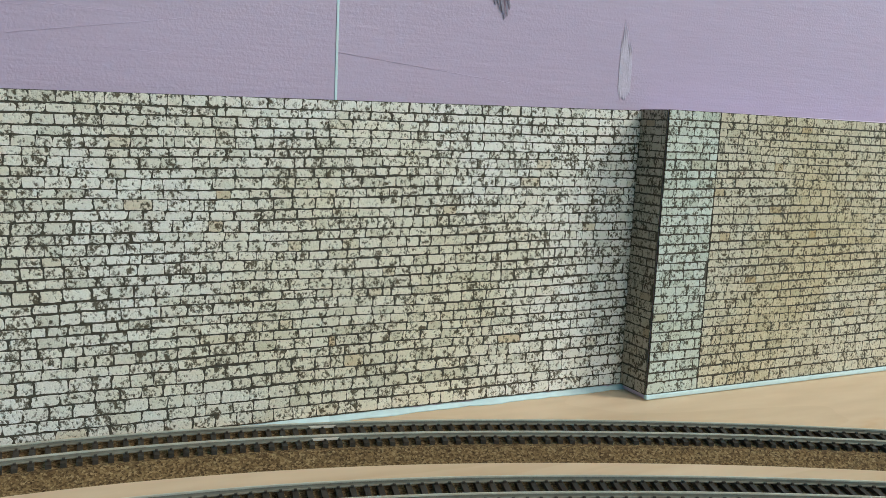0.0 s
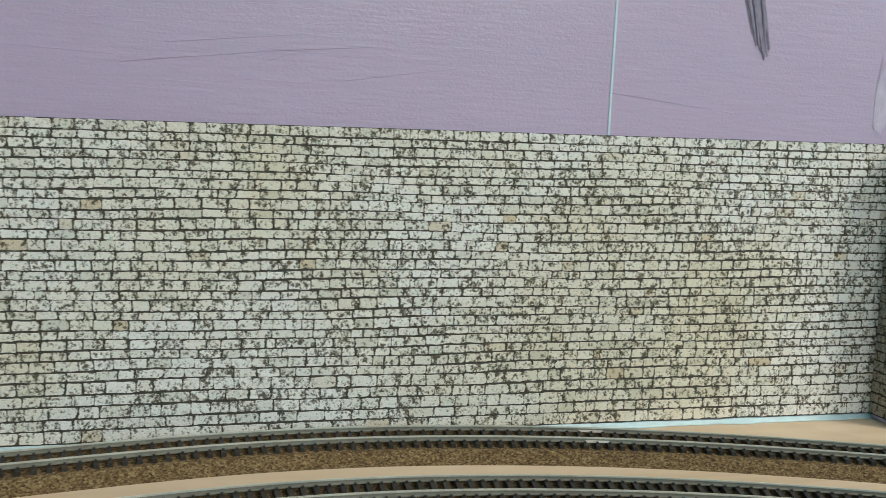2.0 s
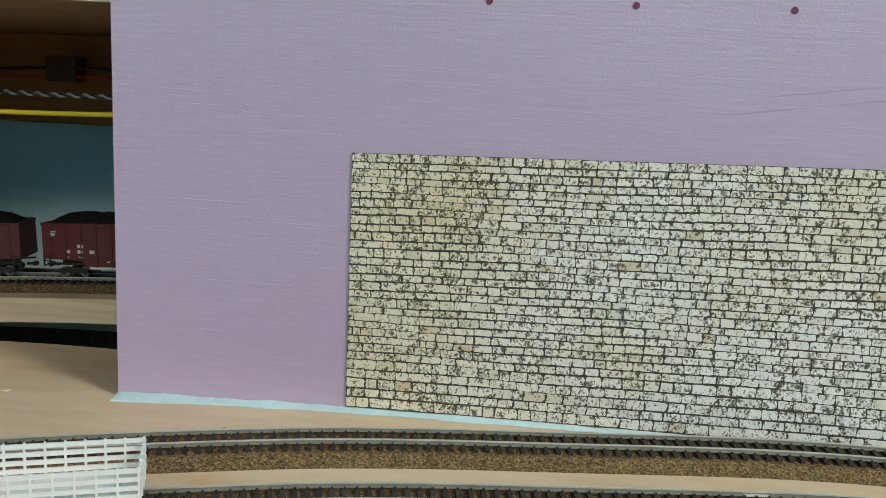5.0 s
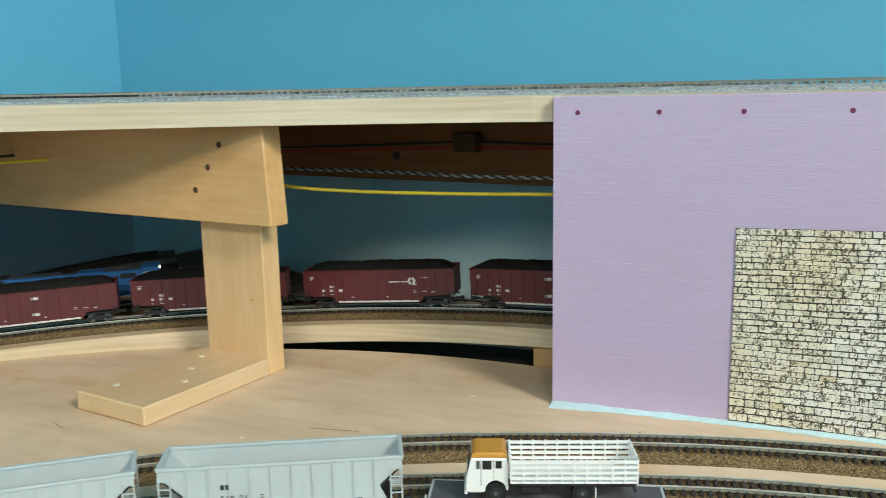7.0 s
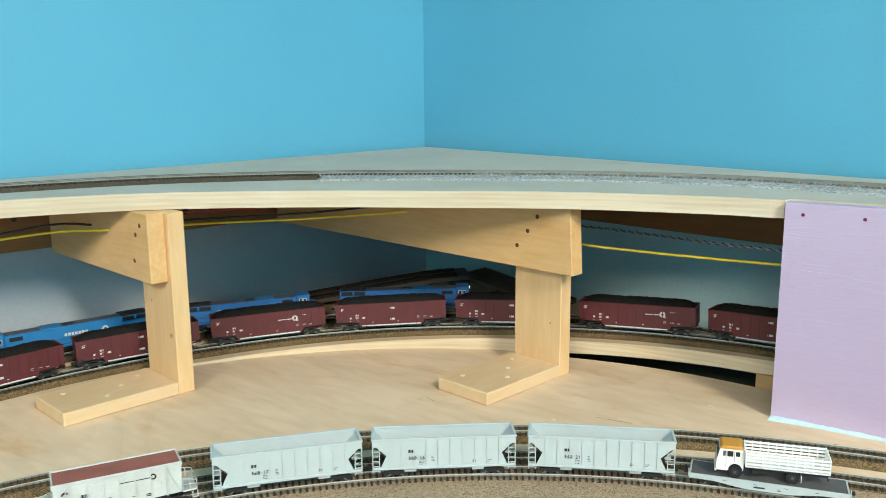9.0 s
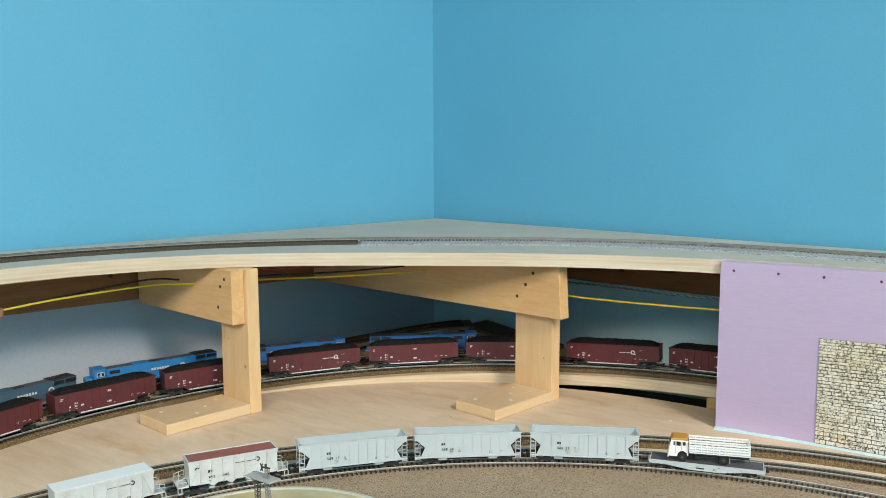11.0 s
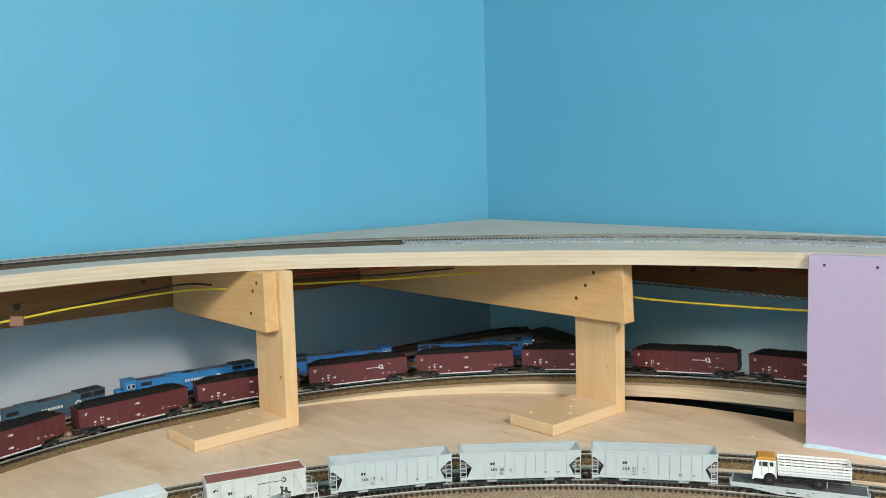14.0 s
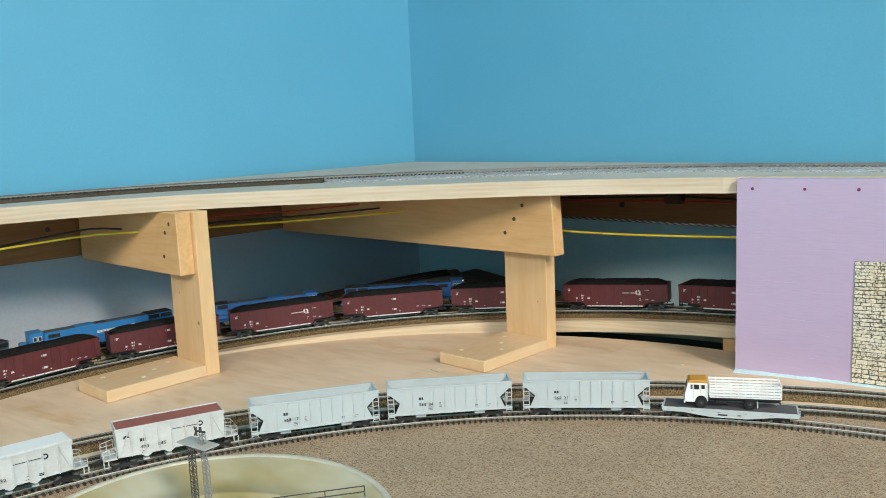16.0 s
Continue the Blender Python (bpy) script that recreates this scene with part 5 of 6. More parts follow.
def stake_truck(m):
    """Cab-over truck with a slatted stake body; its nose points to -x."""
    tk = thing("stake_truck", "white cab-over stake truck with an orange cab roof", "model truck")
    W = 0.0078
    bm = bmesh.new()
    add_prism(bm, [(-0.0402, 0.0046), (-0.0410, 0.0060), (-0.0408, 0.0108), (-0.0388, 0.0192), (-0.0242, 0.0192), (-0.0236, 0.0120), (-0.0236, 0.0056), (-0.0243, 0.0052),
                   (-0.0247, 0.0074), (-0.0264, 0.0092), (-0.0287, 0.0098), (-0.0310, 0.0092), (-0.0328, 0.0074), (-0.0334, 0.0046)], -W, W)
    bmesh.ops.bevel(bm, geom=[e for e in bm.edges if e.calc_length() > 0.013], offset=0.0007, segments=2, affect="EDGES", profile=0.5)
    cab = part("cab", bm, M_WHITE, tk)
    bm = bmesh.new()
    add_prism(bm, [(-0.0390, 0.0188), (-0.0386, 0.0205), (-0.0374, 0.0213), (-0.0254, 0.0213), (-0.0243, 0.0206), (-0.0240, 0.0188)], -W + 0.0002, W - 0.0002)
    bmesh.ops.bevel(bm, geom=[e for e in bm.edges if e.calc_length() > 0.011], offset=0.0007, segments=2, affect="EDGES", profile=0.5)
    part("cab_roof", bm, M_ORANGE, cab, "orange cab roof")
    for x in (-0.0352, -0.0312, -0.0272):
        part("roof_lamp", rod((x, -0.0066, 0.0210), (x, -0.0066, 0.0218), 0.0004, 8), M_ORANGE, cab)
    for s in (-1, 1):
        y = s * (W + 0.00005)
        part("vent_window", box(-0.0368, y - 0.0001, 0.0146, -0.0352, y + 0.0001, 0.0180), M_DKGREY, cab)
        part("side_window", box(-0.0342, y - 0.0001, 0.0144, -0.0304, y + 0.0001, 0.0181), M_BLACK, cab)
        part("rear_side_window", box(-0.0288, y - 0.0001, 0.0148, -0.0262, y + 0.0001, 0.0179), M_BLACK, cab)
        part("door_seam", box(-0.0349, y - 0.00006, 0.0075, -0.0347, y + 0.00006, 0.0185), M_DKGREY, cab)
        part("door_seam", box(-0.0297, y - 0.00006, 0.0102, -0.0295, y + 0.00006, 0.0185), M_DKGREY, cab)
        part("headlight", rod((-0.0411, s * 0.0056, 0.0078), (-0.0406, s * 0.0056, 0.0078), 0.0008, 12), M_WHEEL, cab)
    bm = bmesh.new()
    add_prism(bm, [(-0.0404, 0.0131), (-0.0393, 0.0180), (-0.0389, 0.0180), (-0.0400, 0.0131)], -W + 0.0014, W - 0.0014)
    part("windscreen", bm, M_BLACK, cab)
    part("bumper", box(-0.0418, -W, 0.0036, -0.0404, W, 0.0052, 0.0003), M_WHITE, tk)
    part("chassis", box(-0.0236, -0.0030, 0.0046, 0.0285, 0.0030, 0.0076), M_BLACK, tk, "black frame")
    part("fuel_tank", box(-0.0185, -0.0072, 0.0036, -0.0095, -0.0034, 0.0066, 0.0005), M_BLACK, tk)
    B = 0.0098
    bed = part("bed", box(-0.0228, -B, 0.0090, 0.0292, B, 0.0098, 0.0002), M_WHITE, tk)
    part("bed_sill", box(-0.0224, -B + 0.0012, 0.0076, 0.0288, B - 0.0012, 0.0090), M_BLACK, tk, "black sill under the bed")
    for s in (-1, 1):
        for k in range(4):
            z = 0.0109 + k * 0.0023
            part("slat", box(-0.0228, s * B - 0.0003, z, 0.0292, s * B + 0.0003, z + 0.00125), M_WHITE, bed)
        for k in range(11):
            x = -0.0225 + k * 0.00514
            part("stake", box(x - 0.0003, s * B - 0.00046, 0.0094, x + 0.0003, s * B + 0.00046, 0.0194), M_WHITE, bed)
    for x in (-0.0227, 0.0291):
        for k in range(4):
            z = 0.0109 + k * 0.0023
            part("end_slat", box(x - 0.0003, -B + 0.0004, z, x + 0.0003, B - 0.0004, z + 0.00125), M_WHITE, bed)
        for y in (-0.005, 0.0, 0.005):
            part("end_stake", box(x - 0.00045, y - 0.0003, 0.0094, x + 0.00045, y + 0.0003, 0.0194), M_WHITE, bed)
    for x, dual in ((-0.0288, 0), (0.0069, 1)):
        for s in (-1, 1):
            tyre = part("tyre", rod((x, s * (0.0036 if dual else 0.0050), 0.0043), (x, s * 0.0082, 0.0043), 0.0043, 26), M_TYRE, tk)
            part("rim", ring_bm(x, s * 0.0083, 0.0043, 0.0010, 0.0024, 18), M_BLACK, tyre, "black wheel rim")
            part("hub", rod((x, s * 0.0080, 0.0043), (x, s * 0.0086, 0.0043), 0.0009, 10), M_DKGREY, tyre)
        part("axle", rod((x, -0.005, 0.0043), (x, 0.005, 0.0043), 0.0008, 8), M_BLACK, tk)
    part("mud_flap", box(0.0121, -0.0082, 0.0016, 0.0125, -0.0046, 0.0062), M_WHITE, tk)
    part("mud_flap", box(0.0121, 0.0046, 0.0016, 0.0125, 0.0082, 0.0062), M_WHITE, tk)
    part("rear_bumper", box(0.0284, -0.0068, 0.0040, 0.0291, 0.0068, 0.0050), M_BLACK, tk)
    tk.matrix_world = m
    return tk


stake_truck(FLAT_M @ pose(0.0075, 0.0006, 0.00905, 0, 0, 4.0) @ Matrix.Diagonal((1, 1.04, 1.03, 1)))


def coal_gondola(seed, style, m):
    """High-sided coal gondola with ribs, heaped load and a white lower stripe."""
    rng = random.Random(seed)
    car = thing("coal_car", "maroon high-sided coal car with a heaped black load", "model railway car", "coal train")
    L, W, ZT = 0.0582, 0.0114, 0.0296
    bm = bmesh.new()
    for s in (-1, 1):
        add_prism(bm, [(-L, ZT), (-L, 0.0105), (-0.0352, 0.0098), (-0.0325, 0.0052), (0.0325, 0.0052), (0.0352, 0.0098), (L, 0.0105), (L, ZT)], s * W - 0.0004, s * W + 0.0004)
    for s in (-1, 1):
        add_prism(bm, [(s * L, ZT), (s * L, 0.010), (s * (L - 0.0008), 0.010), (s * (L - 0.0008), ZT)], -W, W)
    add_box(bm, -0.0352, -W, 0.0098, 0.0352, W, 0.0106)
    part("body", bm, M_MAROON, car)
    bm = bmesh.new()
    for s in (-1, 1):
        add_box(bm, -L - 0.0004, s * W - 0.0007, ZT - 0.001, L + 0.0004, s * W + 0.0007, ZT + 0.0003, None, 0.0002)
        add_box(bm, s * L - 0.0006, -W, ZT - 0.001, s * L + 0.0006, W, ZT + 0.0003)
    part("top_chord", bm, M_MAROON, car)
    for s in (-1, 1):
        for k in range(13):
            x = -0.053 + 0.106 * k / 12
            zb = 0.0108 if abs(x) > 0.033 else 0.0062
            part("rib", box(x - 0.0004, s * (W + 0.0006) - 0.0003, zb, x + 0.0004, s * (W + 0.0006) + 0.0003, ZT - 0.001), M_MAROON, car)
        part("sill_stripe", box(-0.031, s * (W + 0.0006) - 0.0002, 0.0054, 0.031, s * (W + 0.0006) + 0.0002, 0.0067), M_LETTER, car, "white stripe along the sill")
        part("end_brace", box(-L, s * 0.0085 - 0.0003, 0.0068, L, s * 0.0085 + 0.0003, 0.0078), M_BLACK, car)
    # heaped load
    nx, ny = 44, 10
    bm = bmesh.new()
    grid = []
    for i in range(nx + 1):
        u = i / nx * 2 - 1
        row = []
        for j in range(ny + 1):
            v = j / ny * 2 - 1
            h = (1 - abs(u) ** 11) * (1 - abs(v) ** 2.6)
            z = ZT - 0.0012 + 0.0066 * h + (rng.uniform(-0.0004, 0.0004) + 0.0002 * math.sin(u * 9 + seed)) * (0 if abs(u) == 1 or abs(v) == 1 else 1)
            row.append(bm.verts.new((u * (L - 0.001), v * (W - 0.0004), z)))
        grid.append(row)
    for i in range(nx):
        for j in range(ny):
            bm.faces.new((grid[i][j], grid[i + 1][j], grid[i + 1][j + 1], grid[i][j + 1]))
    part("coal_load", bm, M_COAL, car, "heaped black coal load")
    part("underframe", box(-0.052, -0.004, 0.0058, 0.052, 0.004, 0.0098), M_BLACK, car)
    for s in (-1, 1):
        bogie(car, s * 0.0435)
        coupler(car, s * 0.0565, s)
        ladder(car, s * (L - 0.0022), -W - 0.0004, 0.0062, 0.0130, 0.0036, M_BLACK, 3)
    y = -W - 0.00075
    part("arched_emblem", ring_bm(-0.0515, y, 0.0232, 0.0006, 0.0013, 8, 0, 180), M_LETTER, car)
    bar_rows(car, -0.0535, y, 0.0250, (0.95, 0.7, 0.5), M_LETTER, 0.0042, 0.0006)
    for xx, zz, ww in ((-0.0375, 0.0168, 0.003), (-0.0445, 0.0138, 0.0024), (-0.0375, 0.0138, 0.0026), (-0.0305, 0.0138, 0.0026)):
        part("number_bar", box(xx, y - 0.0001, zz, xx + ww + 0.0003, y + 0.0001, zz + 0.0018), M_LETTER, car)
    for xx, zz, ww in ((-0.044, 0.0112, 0.0014), (-0.037, 0.0114, 0.0024), (-0.0205, 0.0092, 0.0016), (0.0065, 0.0092, 0.0016), (0.034, 0.013, 0.0034), (0.041, 0.0125, 0.003)):
        part("lettering_bar", box(xx, y - 0.0001, zz, xx + ww, y + 0.0001, zz + 0.0007), M_LETTER, car)
    if style:
        part("round_emblem", ring_bm(0.0265, y, 0.0212, 0.0012, 0.0029), M_LETTER, car)
        part("emblem_tail", box(0.0262, y - 0.0001, 0.0182, 0.0300, y + 0.0001, 0.0191), M_LETTER, car)
        part("emblem_bar", box(0.0085, y - 0.0001, 0.0203, 0.024, y + 0.0001, 0.0212), M_LETTER, car)
        part("lettering_bar", box(0.034, y - 0.0001, 0.0235, 0.0385, y + 0.0001, 0.0240), M_LETTER, car)
    else:
        part("label_plate", box(-0.001, y - 0.0001, 0.0232, 0.004, y + 0.0001, 0.0252), M_LETTER, car)
        part("label_plate", box(-0.001, y - 0.0001, 0.0112, 0.0038, y + 0.0001, 0.0132), M_LETTER, car)
    part("frame_mark", ring_bm(0.0285, y, 0.0135, 0.0012, 0.0015, 4, 45, 405), M_LETTER, car)
    car.matrix_world = m
    return car


def on_grade(c, r, a, zf):
    """Like on_arc, but tilted with the grade."""
    d = 4.0
    rise = zf(a - d) - zf(a + d)
    tilt = math.degrees(math.atan2(rise, 2 * radians(d) * r))
    return on_arc(c, r, a, zf(a) + TOP) @ pose(0, 0, 0, 0, -tilt, 0)


for k, (a, style) in enumerate(((188.9, 0), (174.3, 0), (160.0, 0), (145.6, 1), (131.3, 0), (117.1, 0), (102.5, 1), (88.1, 0), (73.8, 0))):
    coal_gondola(20 + k, style, on_grade(C4, R4, a, grade))


def diesel(mat, label, flip, m, lit=False, length=0.071):
    """Six-axle road diesel: long hood with radiators, cab, low nose, walkway railings."""
    en = thing("diesel_engine", label, "model locomotive", "diesel engines")
    L, W = length, 0.0082
    f = -1 if flip else 1
    X = lambda x: f * x
    def bx(x0, y0, z0, x1, y1, z1, b=0.0):
        return box(min(X(x0), X(x1)), y0, z0, max(X(x0), X(x1)), y1, z1, b)
    part("frame", bx(-L, -0.0102, 0.0072, L, 0.0102, 0.0096, 0.0002), mat, en)
    part("hood", bx(-L + 0.006, -W, 0.0096, L - 0.0265, W, 0.0272, 0.0008), mat, en)
    part("cab", bx(L - 0.0265, -0.0099, 0.0096, L - 0.0125, 0.0099, 0.0292, 0.0008), mat, en)
    part("hood_roof", bx(-L + 0.0058, -W - 0.0002, 0.0266, L - 0.0262, W + 0.0002, 0.0275, 0.0003), mat, en, "raised roof sheet")
    part("cab_roof", bx(L - 0.0268, -0.0101, 0.0286, L - 0.0122, 0.0101, 0.0295, 0.0003), mat, en)
    part("nose", bx(L - 0.0125, -0.0078, 0.0096, L - 0.0045, 0.0078, 0.0196, 0.0012), mat, en)
    part("radiator_flare", bx(-L + 0.0065, -0.0098, 0.0225, -L + 0.036, 0.0098, 0.0282, 0.0006), mat, en)
    part("radiator_top", bx(-L + 0.0068, -0.0096, 0.0279, -L + 0.0357, 0.0096, 0.0286, 0.0002), M_SOOT, en, "sooty radiator deck")
    for x0, x1 in ((-L + 0.008, -L + 0.0205), (-L + 0.0225, -L + 0.0345)):
        for s in (-1, 1):
            part("radiator_grille", bx(x0, s * 0.0099 - 0.0001, 0.0232, x1, s * 0.0099 + 0.0001, 0.0272), M_BLACK, en, "black radiator grille")
    for s in (-1, 1):
        part("intake_grille", bx(L - 0.043, s * (W + 0.0001) - 0.0001, 0.0212, L - 0.031, s * (W + 0.0001) + 0.0001, 0.0252), M_BLACK, en)
        for x0 in (L - 0.0245, L - 0.0198):
            win = part("cab_window", bx(x0, s * 0.01 - 0.0002, 0.0205, x0 + 0.0040, s * 0.01 + 0.0002, 0.0256), M_LETTER, en, "white-framed cab window")
            part("pane", bx(x0 + 0.0006, s * 0.0101 - 0.0002, 0.0211, x0 + 0.0034, s * 0.0101 + 0.0002, 0.0250), M_BLACK, win)
        part("emblem_arch", ring_bm(X(-0.034), s * (W + 0.0003), 0.0180, 0.0018, 0.0036, 12, 0, 180), M_LETTER, en, "white arched emblem")
        for k in range(7):
            part("name_bar", bx(-0.017 + k * 0.0033, s * (W + 0.0003) - 0.0001, 0.0176, -0.0146 + k * 0.0033, s * (W + 0.0003) + 0.0001, 0.0204), M_LETTER, en, "white letter-sized bar")
        for k in range(10):
            x = -L + 0.003 + k * (2 * L - 0.018) / 9
            part("railing_post", rod((X(x), s * 0.0101, 0.0096), (X(x), s * 0.0101, 0.0158), 0.00022, 5), mat, en)
        part("walkway_rail", rod((X(-L + 0.003), s * 0.0101, 0.0158), (X(L - 0.015), s * 0.0101, 0.0158), 0.00022, 5), mat, en)
    for x in (-L + 0.012, -L + 0.021, -L + 0.030):
        part("roof_fan", rod((X(x), 0, 0.0284), (X(x), 0, 0.0294), 0.0037, 16), M_BLACK, en)
    part("roof_walk", bx(-L + 0.007, -0.0058, 0.0270, L - 0.027, 0.0058, 0.0276), M_DKGREY, en, "sooty roof strip")
    part("exhaust", bx(-0.006, -0.003, 0.027, 0.004, 0.003, 0.0284), M_BLACK, en)
    part("dynamic_brake_blister", bx(0.006, -0.0088, 0.0262, 0.026, 0.0088, 0.0282, 0.0006), mat, en)
    part("fuel_tank", bx(-0.018, -0.0085, 0.0020, 0.016, 0.0085, 0.0070, 0.001), M_BLACK, en)
    for s in (-1, 1):
        bogie(en, s * (L - 0.021))
        coupler(en, s * (L - 0.001), s)
    if lit:
        lampb = part("marker_light", rod((X(L - 0.0128), -0.0035, 0.0278), (X(L - 0.0115), -0.0035, 0.0278), 0.0011, 10), M_LAMP, en, "lit yellowish headlight")
    en.matrix_world = m
    return en


def engine_at(a):
    return on_grade(C4, R5, a, strip_top)


diesel(M_BLUE, "blue six-axle diesel engine with white emblem and lit lamp", False, engine_at(129.5), True, length=0.082)
diesel(M_BLUE, "blue six-axle diesel engine coupled in the middle", False, engine_at(147.0), length=0.077)
diesel(M_BLUEBR, "bright blue diesel engine facing away from its mates", True, engine_at(165.6), length=0.086)
diesel(M_BLUEGREY, "faded blue-grey diesel engine at the end", True, engine_at(181.6))

# spare dark roadbed ramp rising behind the engines
spare = thing("spare_roadbed", "dark loose roadbed ramp rising behind the engines", "roadbed")
ramp = spline([(-0.600, 0.385, 0.001), (-0.545, 0.452, 0.009), (-0.490, 0.522, 0.0195), (-0.440, 0.582, 0.0285), (-0.405, 0.618, 0.0315)], 0.008)
part("plywood_strip", sweep(ramp, [(-0.024, -0.005), (0.024, -0.005), (0.024, 0), (-0.024, 0)]), M_RAMP, spare, "dark brown plywood strip")
for d in (-0.013, 0.013):
    part("roadbed_strip", sweep(offset(ramp[2:-2], d), [(-0.006, 0), (-0.0045, 0.0024), (0.0045, 0.0024), (0.006, 0)]), M_CORKDK, spare, "dark cork strip")
slope = spline([(-0.415, 0.640, 0.0275), (-0.375, 0.637, 0.0225), (-0.335, 0.640, 0.016), (-0.27, 0.640, 0.006)], 0.008)
part("lower_strip", sweep(slope, [(-0.026, -0.006), (0.026, -0.006), (0.026, 0), (-0.026, 0)]), M_RAMP, spare, "dark brown plywood strip running down again")
for x, y, z in ((-0.405, 0.60, 0.025), (-0.50, 0.50, 0.012), (-0.36, 0.637, 0.014)):
    part("prop", box(x - 0.009, y - 0.009, 0.0, x + 0.009, y + 0.009, z), M_CORKDK, spare, "dark timber prop")

# ---- turntable ----
tt = thing("turntable", "grey-rimmed turntable pit with yellow-stained floor", "turntable", m=pose(TT.x, TT.y, 0))


def lathe(profile, seg=96):
    bm = bmesh.new()
    rings = [[bm.verts.new((r * math.cos(2 * math.pi * k / seg), r * math.sin(2 * math.pi * k / seg), z)) for k in range(seg)] for r, z in profile]
    for a, b in zip(rings, rings[1:]):
        for k in range(seg):
            bm.faces.new((a[k], a[(k + 1) % seg], b[(k + 1) % seg], b[k]))
    bmesh.ops.recalc_face_normals(bm, faces=bm.faces)
    return bm


part("rim", lathe([(TT_R + 0.0005, -0.012), (TT_R + 0.0005, 0.0046), (TT_R - 0.0005, 0.005), (TT_R - 0.0035, 0.005), (TT_R - 0.0041, 0.0043), (TT_R - 0.0041, -0.0115), (TT_R + 0.0005, -0.012)]), M_RIM, tt,
     "pale grey concrete rim", True)
part("pit_floor", lathe([(TT_R - 0.0041, 0.0036), (TT_R - 0.010, 0.0026), (TT_R - 0.024, -0.002), (0.078, -0.0062), (0.0775, -0.0058), (0.0725, -0.0059), (0.072, -0.0064), (0.062, -0.0070), (0.0615, -0.0066), (0.0585, -0.0067),
                         (0.058, -0.0074), (0.0, -0.0074)]), M_PIT, tt, "smooth yellow-stained pit floor", True)
BRIDGE_A = 50.0
bridge = thing("turntable_bridge", "grey turntable bridge with thin dark hand railings", "turntable bridge", m=pose(TT.x, TT.y, 0, 0, 0, BRIDGE_A))
part("girder", box(-0.104, -0.0085, -0.0055, 0.104, 0.0085, 0.0032, 0.0006), M_BRIDGE, bridge)
part("walkway", box(-0.104, -0.0150, 0.0026, 0.104, 0.0150, 0.0040, 0.0003), M_BRIDGE, bridge, "grey walkway boards")
for s in (-1, 1):
    part("rail", box(-0.1045, s * GAUGE / 2 - 0.0005, 0.0040, 0.1045, s * GAUGE / 2 + 0.0005, 0.0058), M_RAILDK, bridge)
    for k in range(9):
        x = -0.102 + k * 0.0255
        part("railing_post", rod((x, s * 0.0143, 0.0038), (x, s * 0.0143, 0.0118), 0.0004, 6), M_MAST, bridge)
    for z in (0.0078, 0.0117):
        part("hand_rail", rod((-0.102, s * 0.0143, z), (0.102, s * 0.0143, z), 0.0004, 6), M_MAST, bridge, "thin dark hand railing")


def lattice(p, q, w, mat, parent, steps=9):
    """A square lattice mast from p up to q."""
    p, q = Vector(p), Vector(q)
    bm = bmesh.new()
    cs = [Vector((sx * w / 2, sy * w / 2, 0)) for sx, sy in ((-1, -1), (1, -1), (1, 1), (-1, 1))]
    for c in cs:
        add_cyl(bm, p + c, q + c, 0.0003, 5)
    for k in range(steps):
        a, b = p.lerp(q, k / steps), p.lerp(q, (k + 1) / steps)
        for i in range(4):
            c0, c1 = cs[i], cs[(i + 1) % 4]
            add_cyl(bm, a + c0, b + c1, 0.0002, 4)
            add_cyl(bm, a + c1, b + c0, 0.0002, 4)
    return part("lattice_mast", bm, mat, parent)


tower = thing("signal_tower", "dark lattice twin-mast tower with a small grey platform", "lattice tower", m=pose(-0.147, -0.024, 0.004, 0, 0, BRIDGE_A - 50))
lattice((-0.004, -0.0035, -0.0005), (-0.004, -0.0035, 0.0415), 0.0030, M_MAST, tower, 11)
lattice((0.0026, 0.0015, -0.0005), (0.0026, 0.0015, 0.028), 0.0030, M_MASTGY, tower, 7)
lattice((0.0026, 0.0015, 0.028), (0.0012, 0.0005, 0.0440), 0.0026, M_MASTGY, tower, 5)
part("platform", box(-0.0165, -0.0055, 0.0415, 0.0120, 0.0065, 0.0426, 0.0003), M_BRIDGE, tower, "grey rectangular platform")
lattice((0.003, 0.0005, 0.0426), (0.003, 0.0005, 0.0500), 0.0026, M_MASTGY, tower, 2)
bm = bmesh.new()
add_cyl(bm, (-0.0035, 0.0005, 0.0502), (0.0062, 0.0005, 0.0512), 0.0007, 6)
add_cyl(bm, (0.0015, 0.0005, 0.0500), (0.0015, 0.0005, 0.0535), 0.0009, 8)
add_cyl(bm, (-0.0045, 0.0005, 0.0470), (-0.0022, 0.0005, 0.0530), 0.0005, 6)
add_cyl(bm, (-0.0022, 0.0005, 0.0470), (-0.0045, 0.0005, 0.0530), 0.0005, 6)
part("insulator_head", bm, M_MAST, tower, "small dark insulator cross-arm")

# ---- wiring under the deck ----
wire("yellow_wire", [(-0.262, 0.428, 0.141), (-0.235, 0.437, 0.138), (-0.158, 0.452, 0.1235), (-0.106, 0.472, 0.1185), (-0.036, 0.482, 0.118), (0.025, 0.487, 0.119), (0.12, 0.49, 0.121)], 0.0012, M_YELLOW, "yellow wire sagging under the upper deck")
wire("yellow_wire", [(-0.482, 0.182, 0.1395), (-0.478, 0.205, 0.138), (-0.469, 0.25, 0.138), (-0.402, 0.33, 0.139), (-0.3424, 0.424, 0.1399), (-0.338, 0.431, 0.14)], 0.0012, M_YELLOW, "yellow wire ending in a hole in the pine beam")
wire("black_wire", [(-0.486, 0.182, 0.143), (-0.482, 0.205, 0.142), (-0.474, 0.252, 0.142), (-0.412, 0.333, 0.143), (-0.3839, 0.4286, 0.1420), (-0.380, 0.435, 0.142)], 0.0011, M_WIREBK, "black wire ending in a hole in the pine beam")
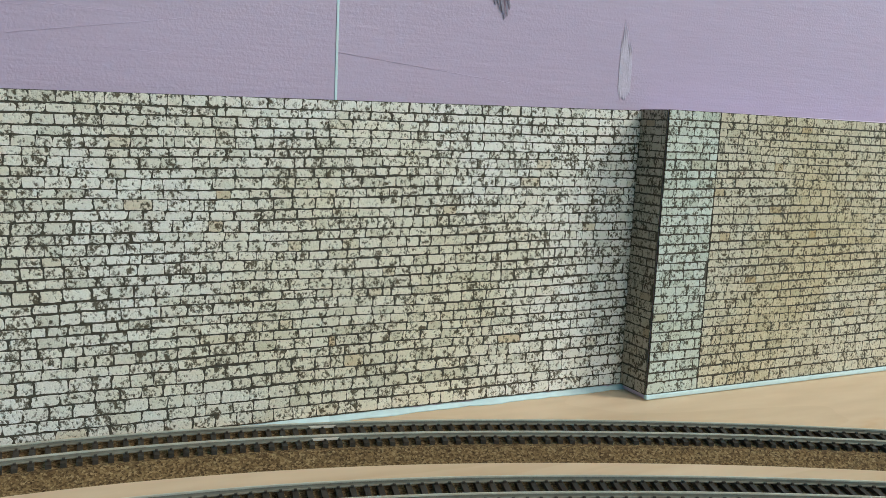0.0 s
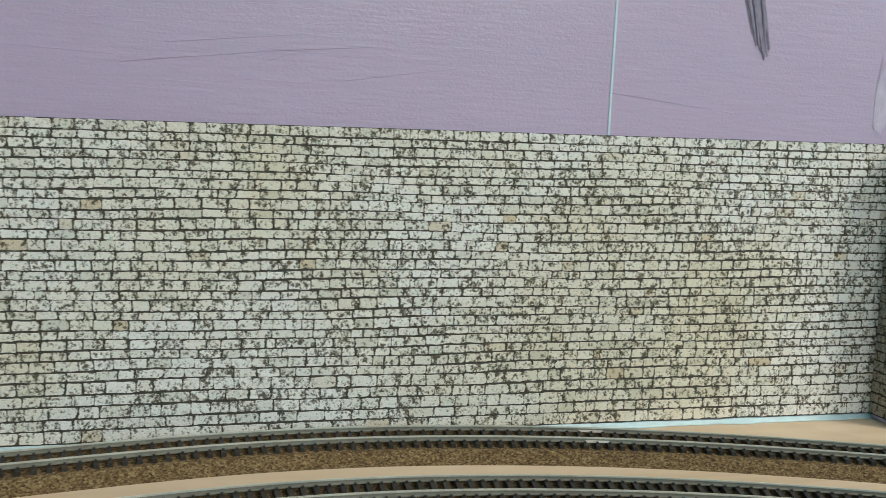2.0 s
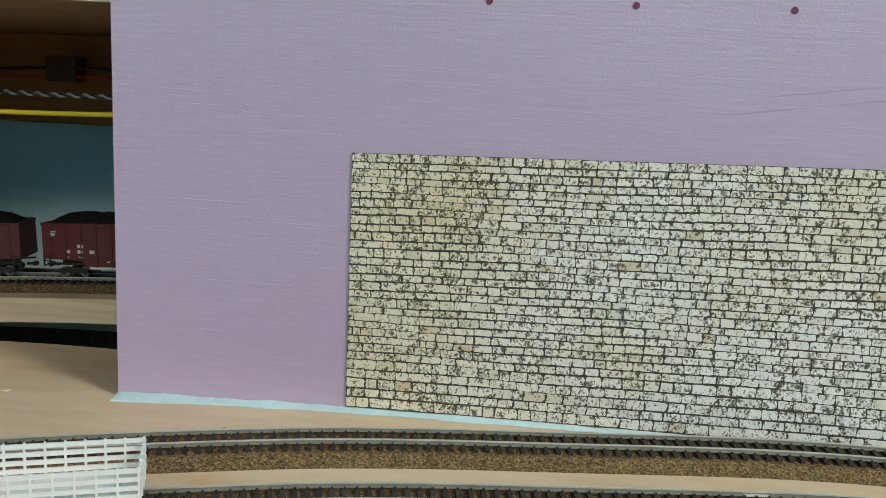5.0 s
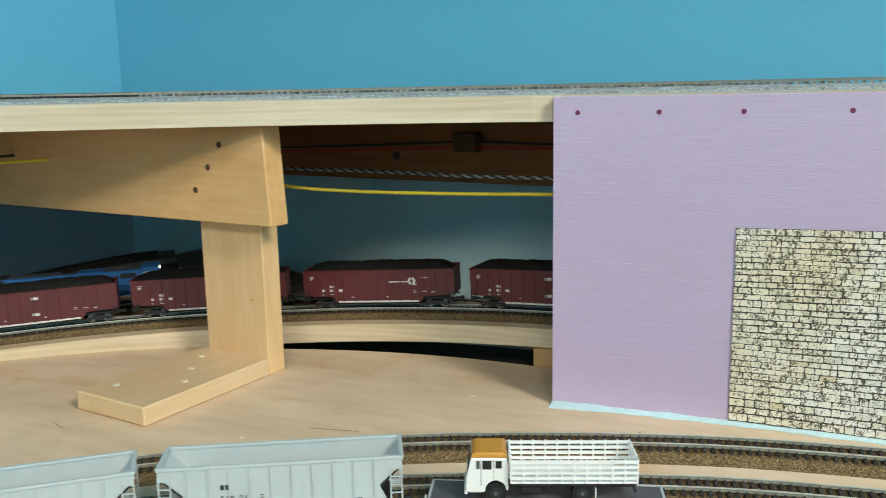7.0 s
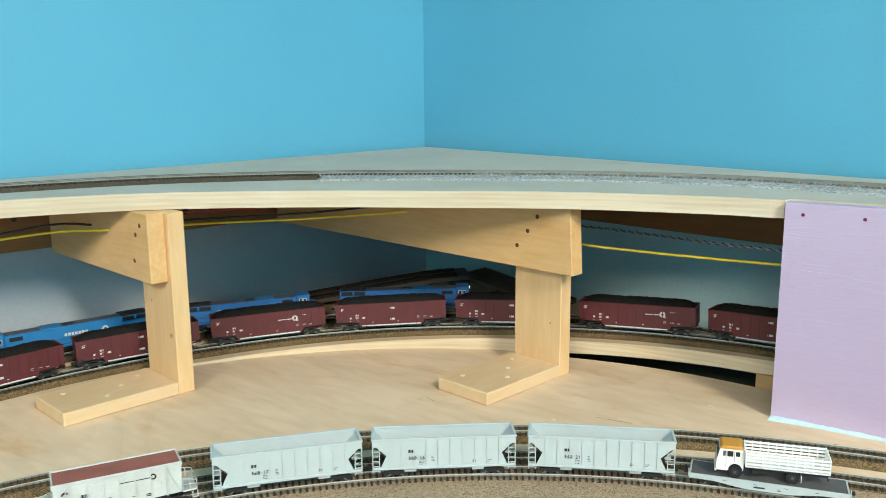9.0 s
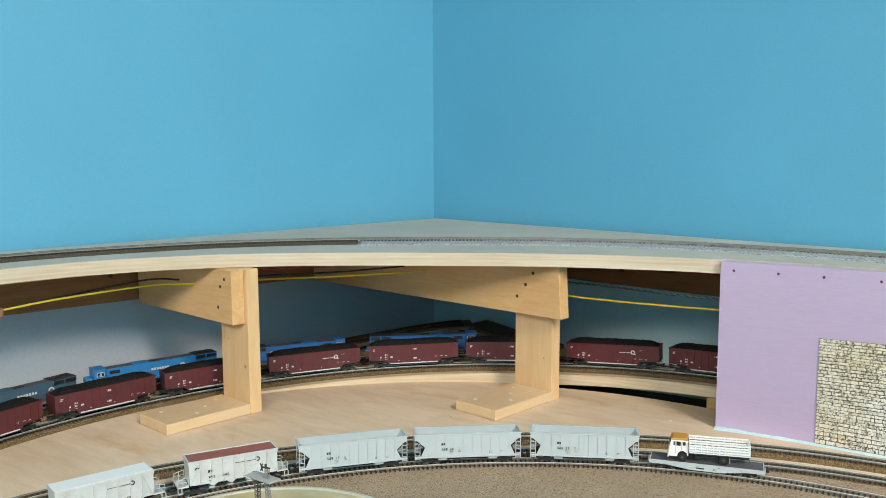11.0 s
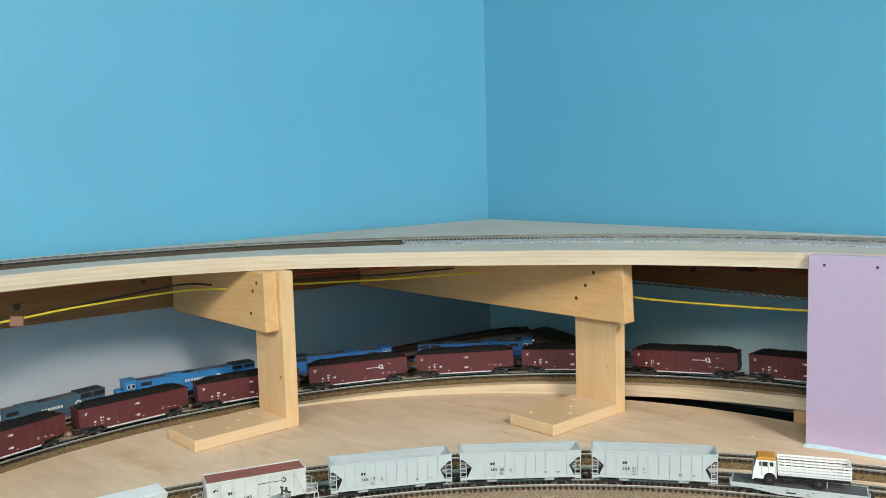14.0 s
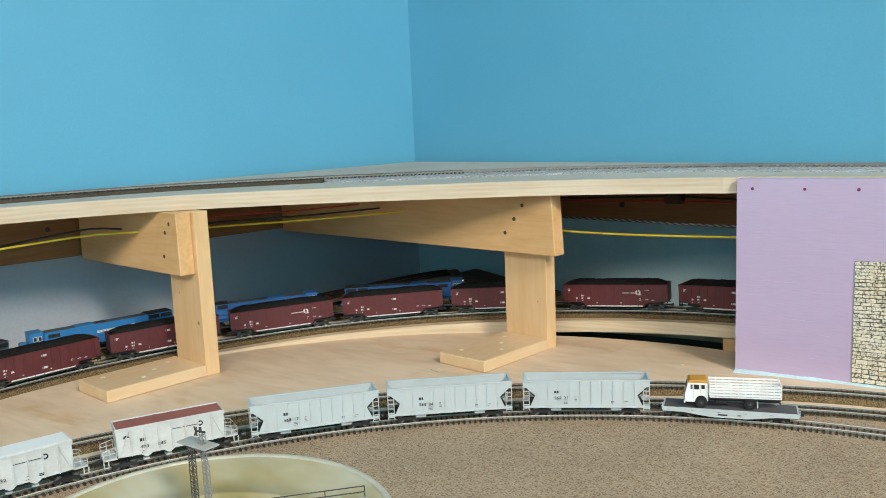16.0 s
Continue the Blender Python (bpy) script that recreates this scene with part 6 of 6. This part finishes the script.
wire("yellow_wire", [(-0.478, 0.172, 0.1426), (-0.4831, 0.1657, 0.1424), (-0.52, 0.13, 0.1415), (-0.545, 0.03, 0.1365), (-0.553, -0.06, 0.131), (-0.56, -0.2, 0.132)], 0.0012, M_YELLOW,
     "yellow wire running along below the deck")
wire("black_wire", [(-0.512, 0.176, 0.1435), (-0.5181, 0.1695, 0.1435), (-0.535, 0.135, 0.146), (-0.552, 0.03, 0.137), (-0.558, -0.06, 0.131), (-0.565, -0.2, 0.134)], 0.0011, M_WIREBK,
     "black wire bundled with the yellow one")
wire("red_wire", [(-0.418, 0.432, 0.1455), (-0.4215, 0.428, 0.1455), (-0.445, 0.345, 0.1462), (-0.49, 0.262, 0.147), (-0.505, 0.195, 0.148)], 0.0009, M_WIRERD, "thin red wire under the deck")
wire("black_wire", [(-0.32, 0.648, 0.134), (-0.18, 0.636, 0.139), (-0.095, 0.630, 0.1425), (-0.02, 0.622, 0.1415), (0.12, 0.604, 0.140)], 0.0011, M_WIREBK, "black wire along the wall rail")
cord = thing("twisted_wire", "twisted pair of black and grey wire under the deck", "wire")
cord_way = spline([(-0.30, 0.51, 0.1295), (-0.1774, 0.51, 0.1289), (-0.1064, 0.51, 0.1283), (-0.05, 0.51, 0.1268), (0.0165, 0.51, 0.1267), (0.12, 0.512, 0.1275)], 0.0012)
for turn, strand_mat, strand_label in ((0.0, M_WIREBK, "black strand"), (math.pi, M_WIREGY, "grey strand")):
    coil = []
    for k, p in enumerate(cord_way):
        a = k * 0.0012 / 0.0085 * 2 * math.pi + turn
        coil.append(Vector(p) + Vector((0, math.cos(a), math.sin(a))) * 0.0008)
    part("strand", sweep(coil, [(0.0007 * math.cos(q), 0.0007 * math.sin(q)) for q in (0.0, 1.047, 2.094, 3.142, 4.189, 5.236)]), strand_mat, cord, strand_label)
wire("red_wire", [(-0.32, 0.648, 0.131), (-0.18, 0.636, 0.1345), (-0.07, 0.627, 0.1375), (0.1, 0.605, 0.137)], 0.0009, M_WIRERD, "thin red wire along the wall rail")
tagged(link("splice_clip", box(-0.011, -0.006, -0.008, 0.011, 0.006, 0.008, 0.001, pose(-0.098, 0.6335, 0.142, 0, 0, -6)), M_HOLE), "dark brown junction block on the wall rail", "wire clip")
tagged(link("splice_clip", box(-0.006, -0.004, -0.005, 0.006, 0.004, 0.005, 0.0008, pose(-0.552, -0.03, 0.1305, 0, 8, 80)), M_CLIP), "brown plastic splice clip on the wires", "wire clip")


# ---- small marks on the baseboard ----
for px, py, turn, ln in ((-0.009, 0.433, 8, 0.0042), (-0.101, 0.326, -6, 0.0040), (-0.276, 0.239, 30, 0.0022), (0.035, 0.375, 50, 0.002)):
    bm = bmesh.new()
    add_prism(bm, [(-ln / 2, 0), (ln / 2, 0), (ln * 0.3, 0.0006), (-ln * 0.4, 0.0004)], -0.0009, 0.0007)
    sliver = link("wood_sliver", bm, M_SPLIT)
    sliver.matrix_world = pose(px, py, 0.0001, 0, 0, turn)
    tagged(sliver, "tiny pale wood sliver lying on the baseboard", "wood sliver", "wood slivers")
for px, py, turn, ln in ((0.095, 0.412, 62, 0.010), (-0.06, 0.355, 12, 0.030), (-0.21, 0.30, -20, 0.014)):
    mark = part("pencil_mark", box(-ln / 2, -0.00015, 0.0, ln / 2, 0.00015, 0.0001), M_PENCIL, board, "thin pencil line")
    mark.matrix_world = pose(px, py, 0.00005, 0, 0, turn)
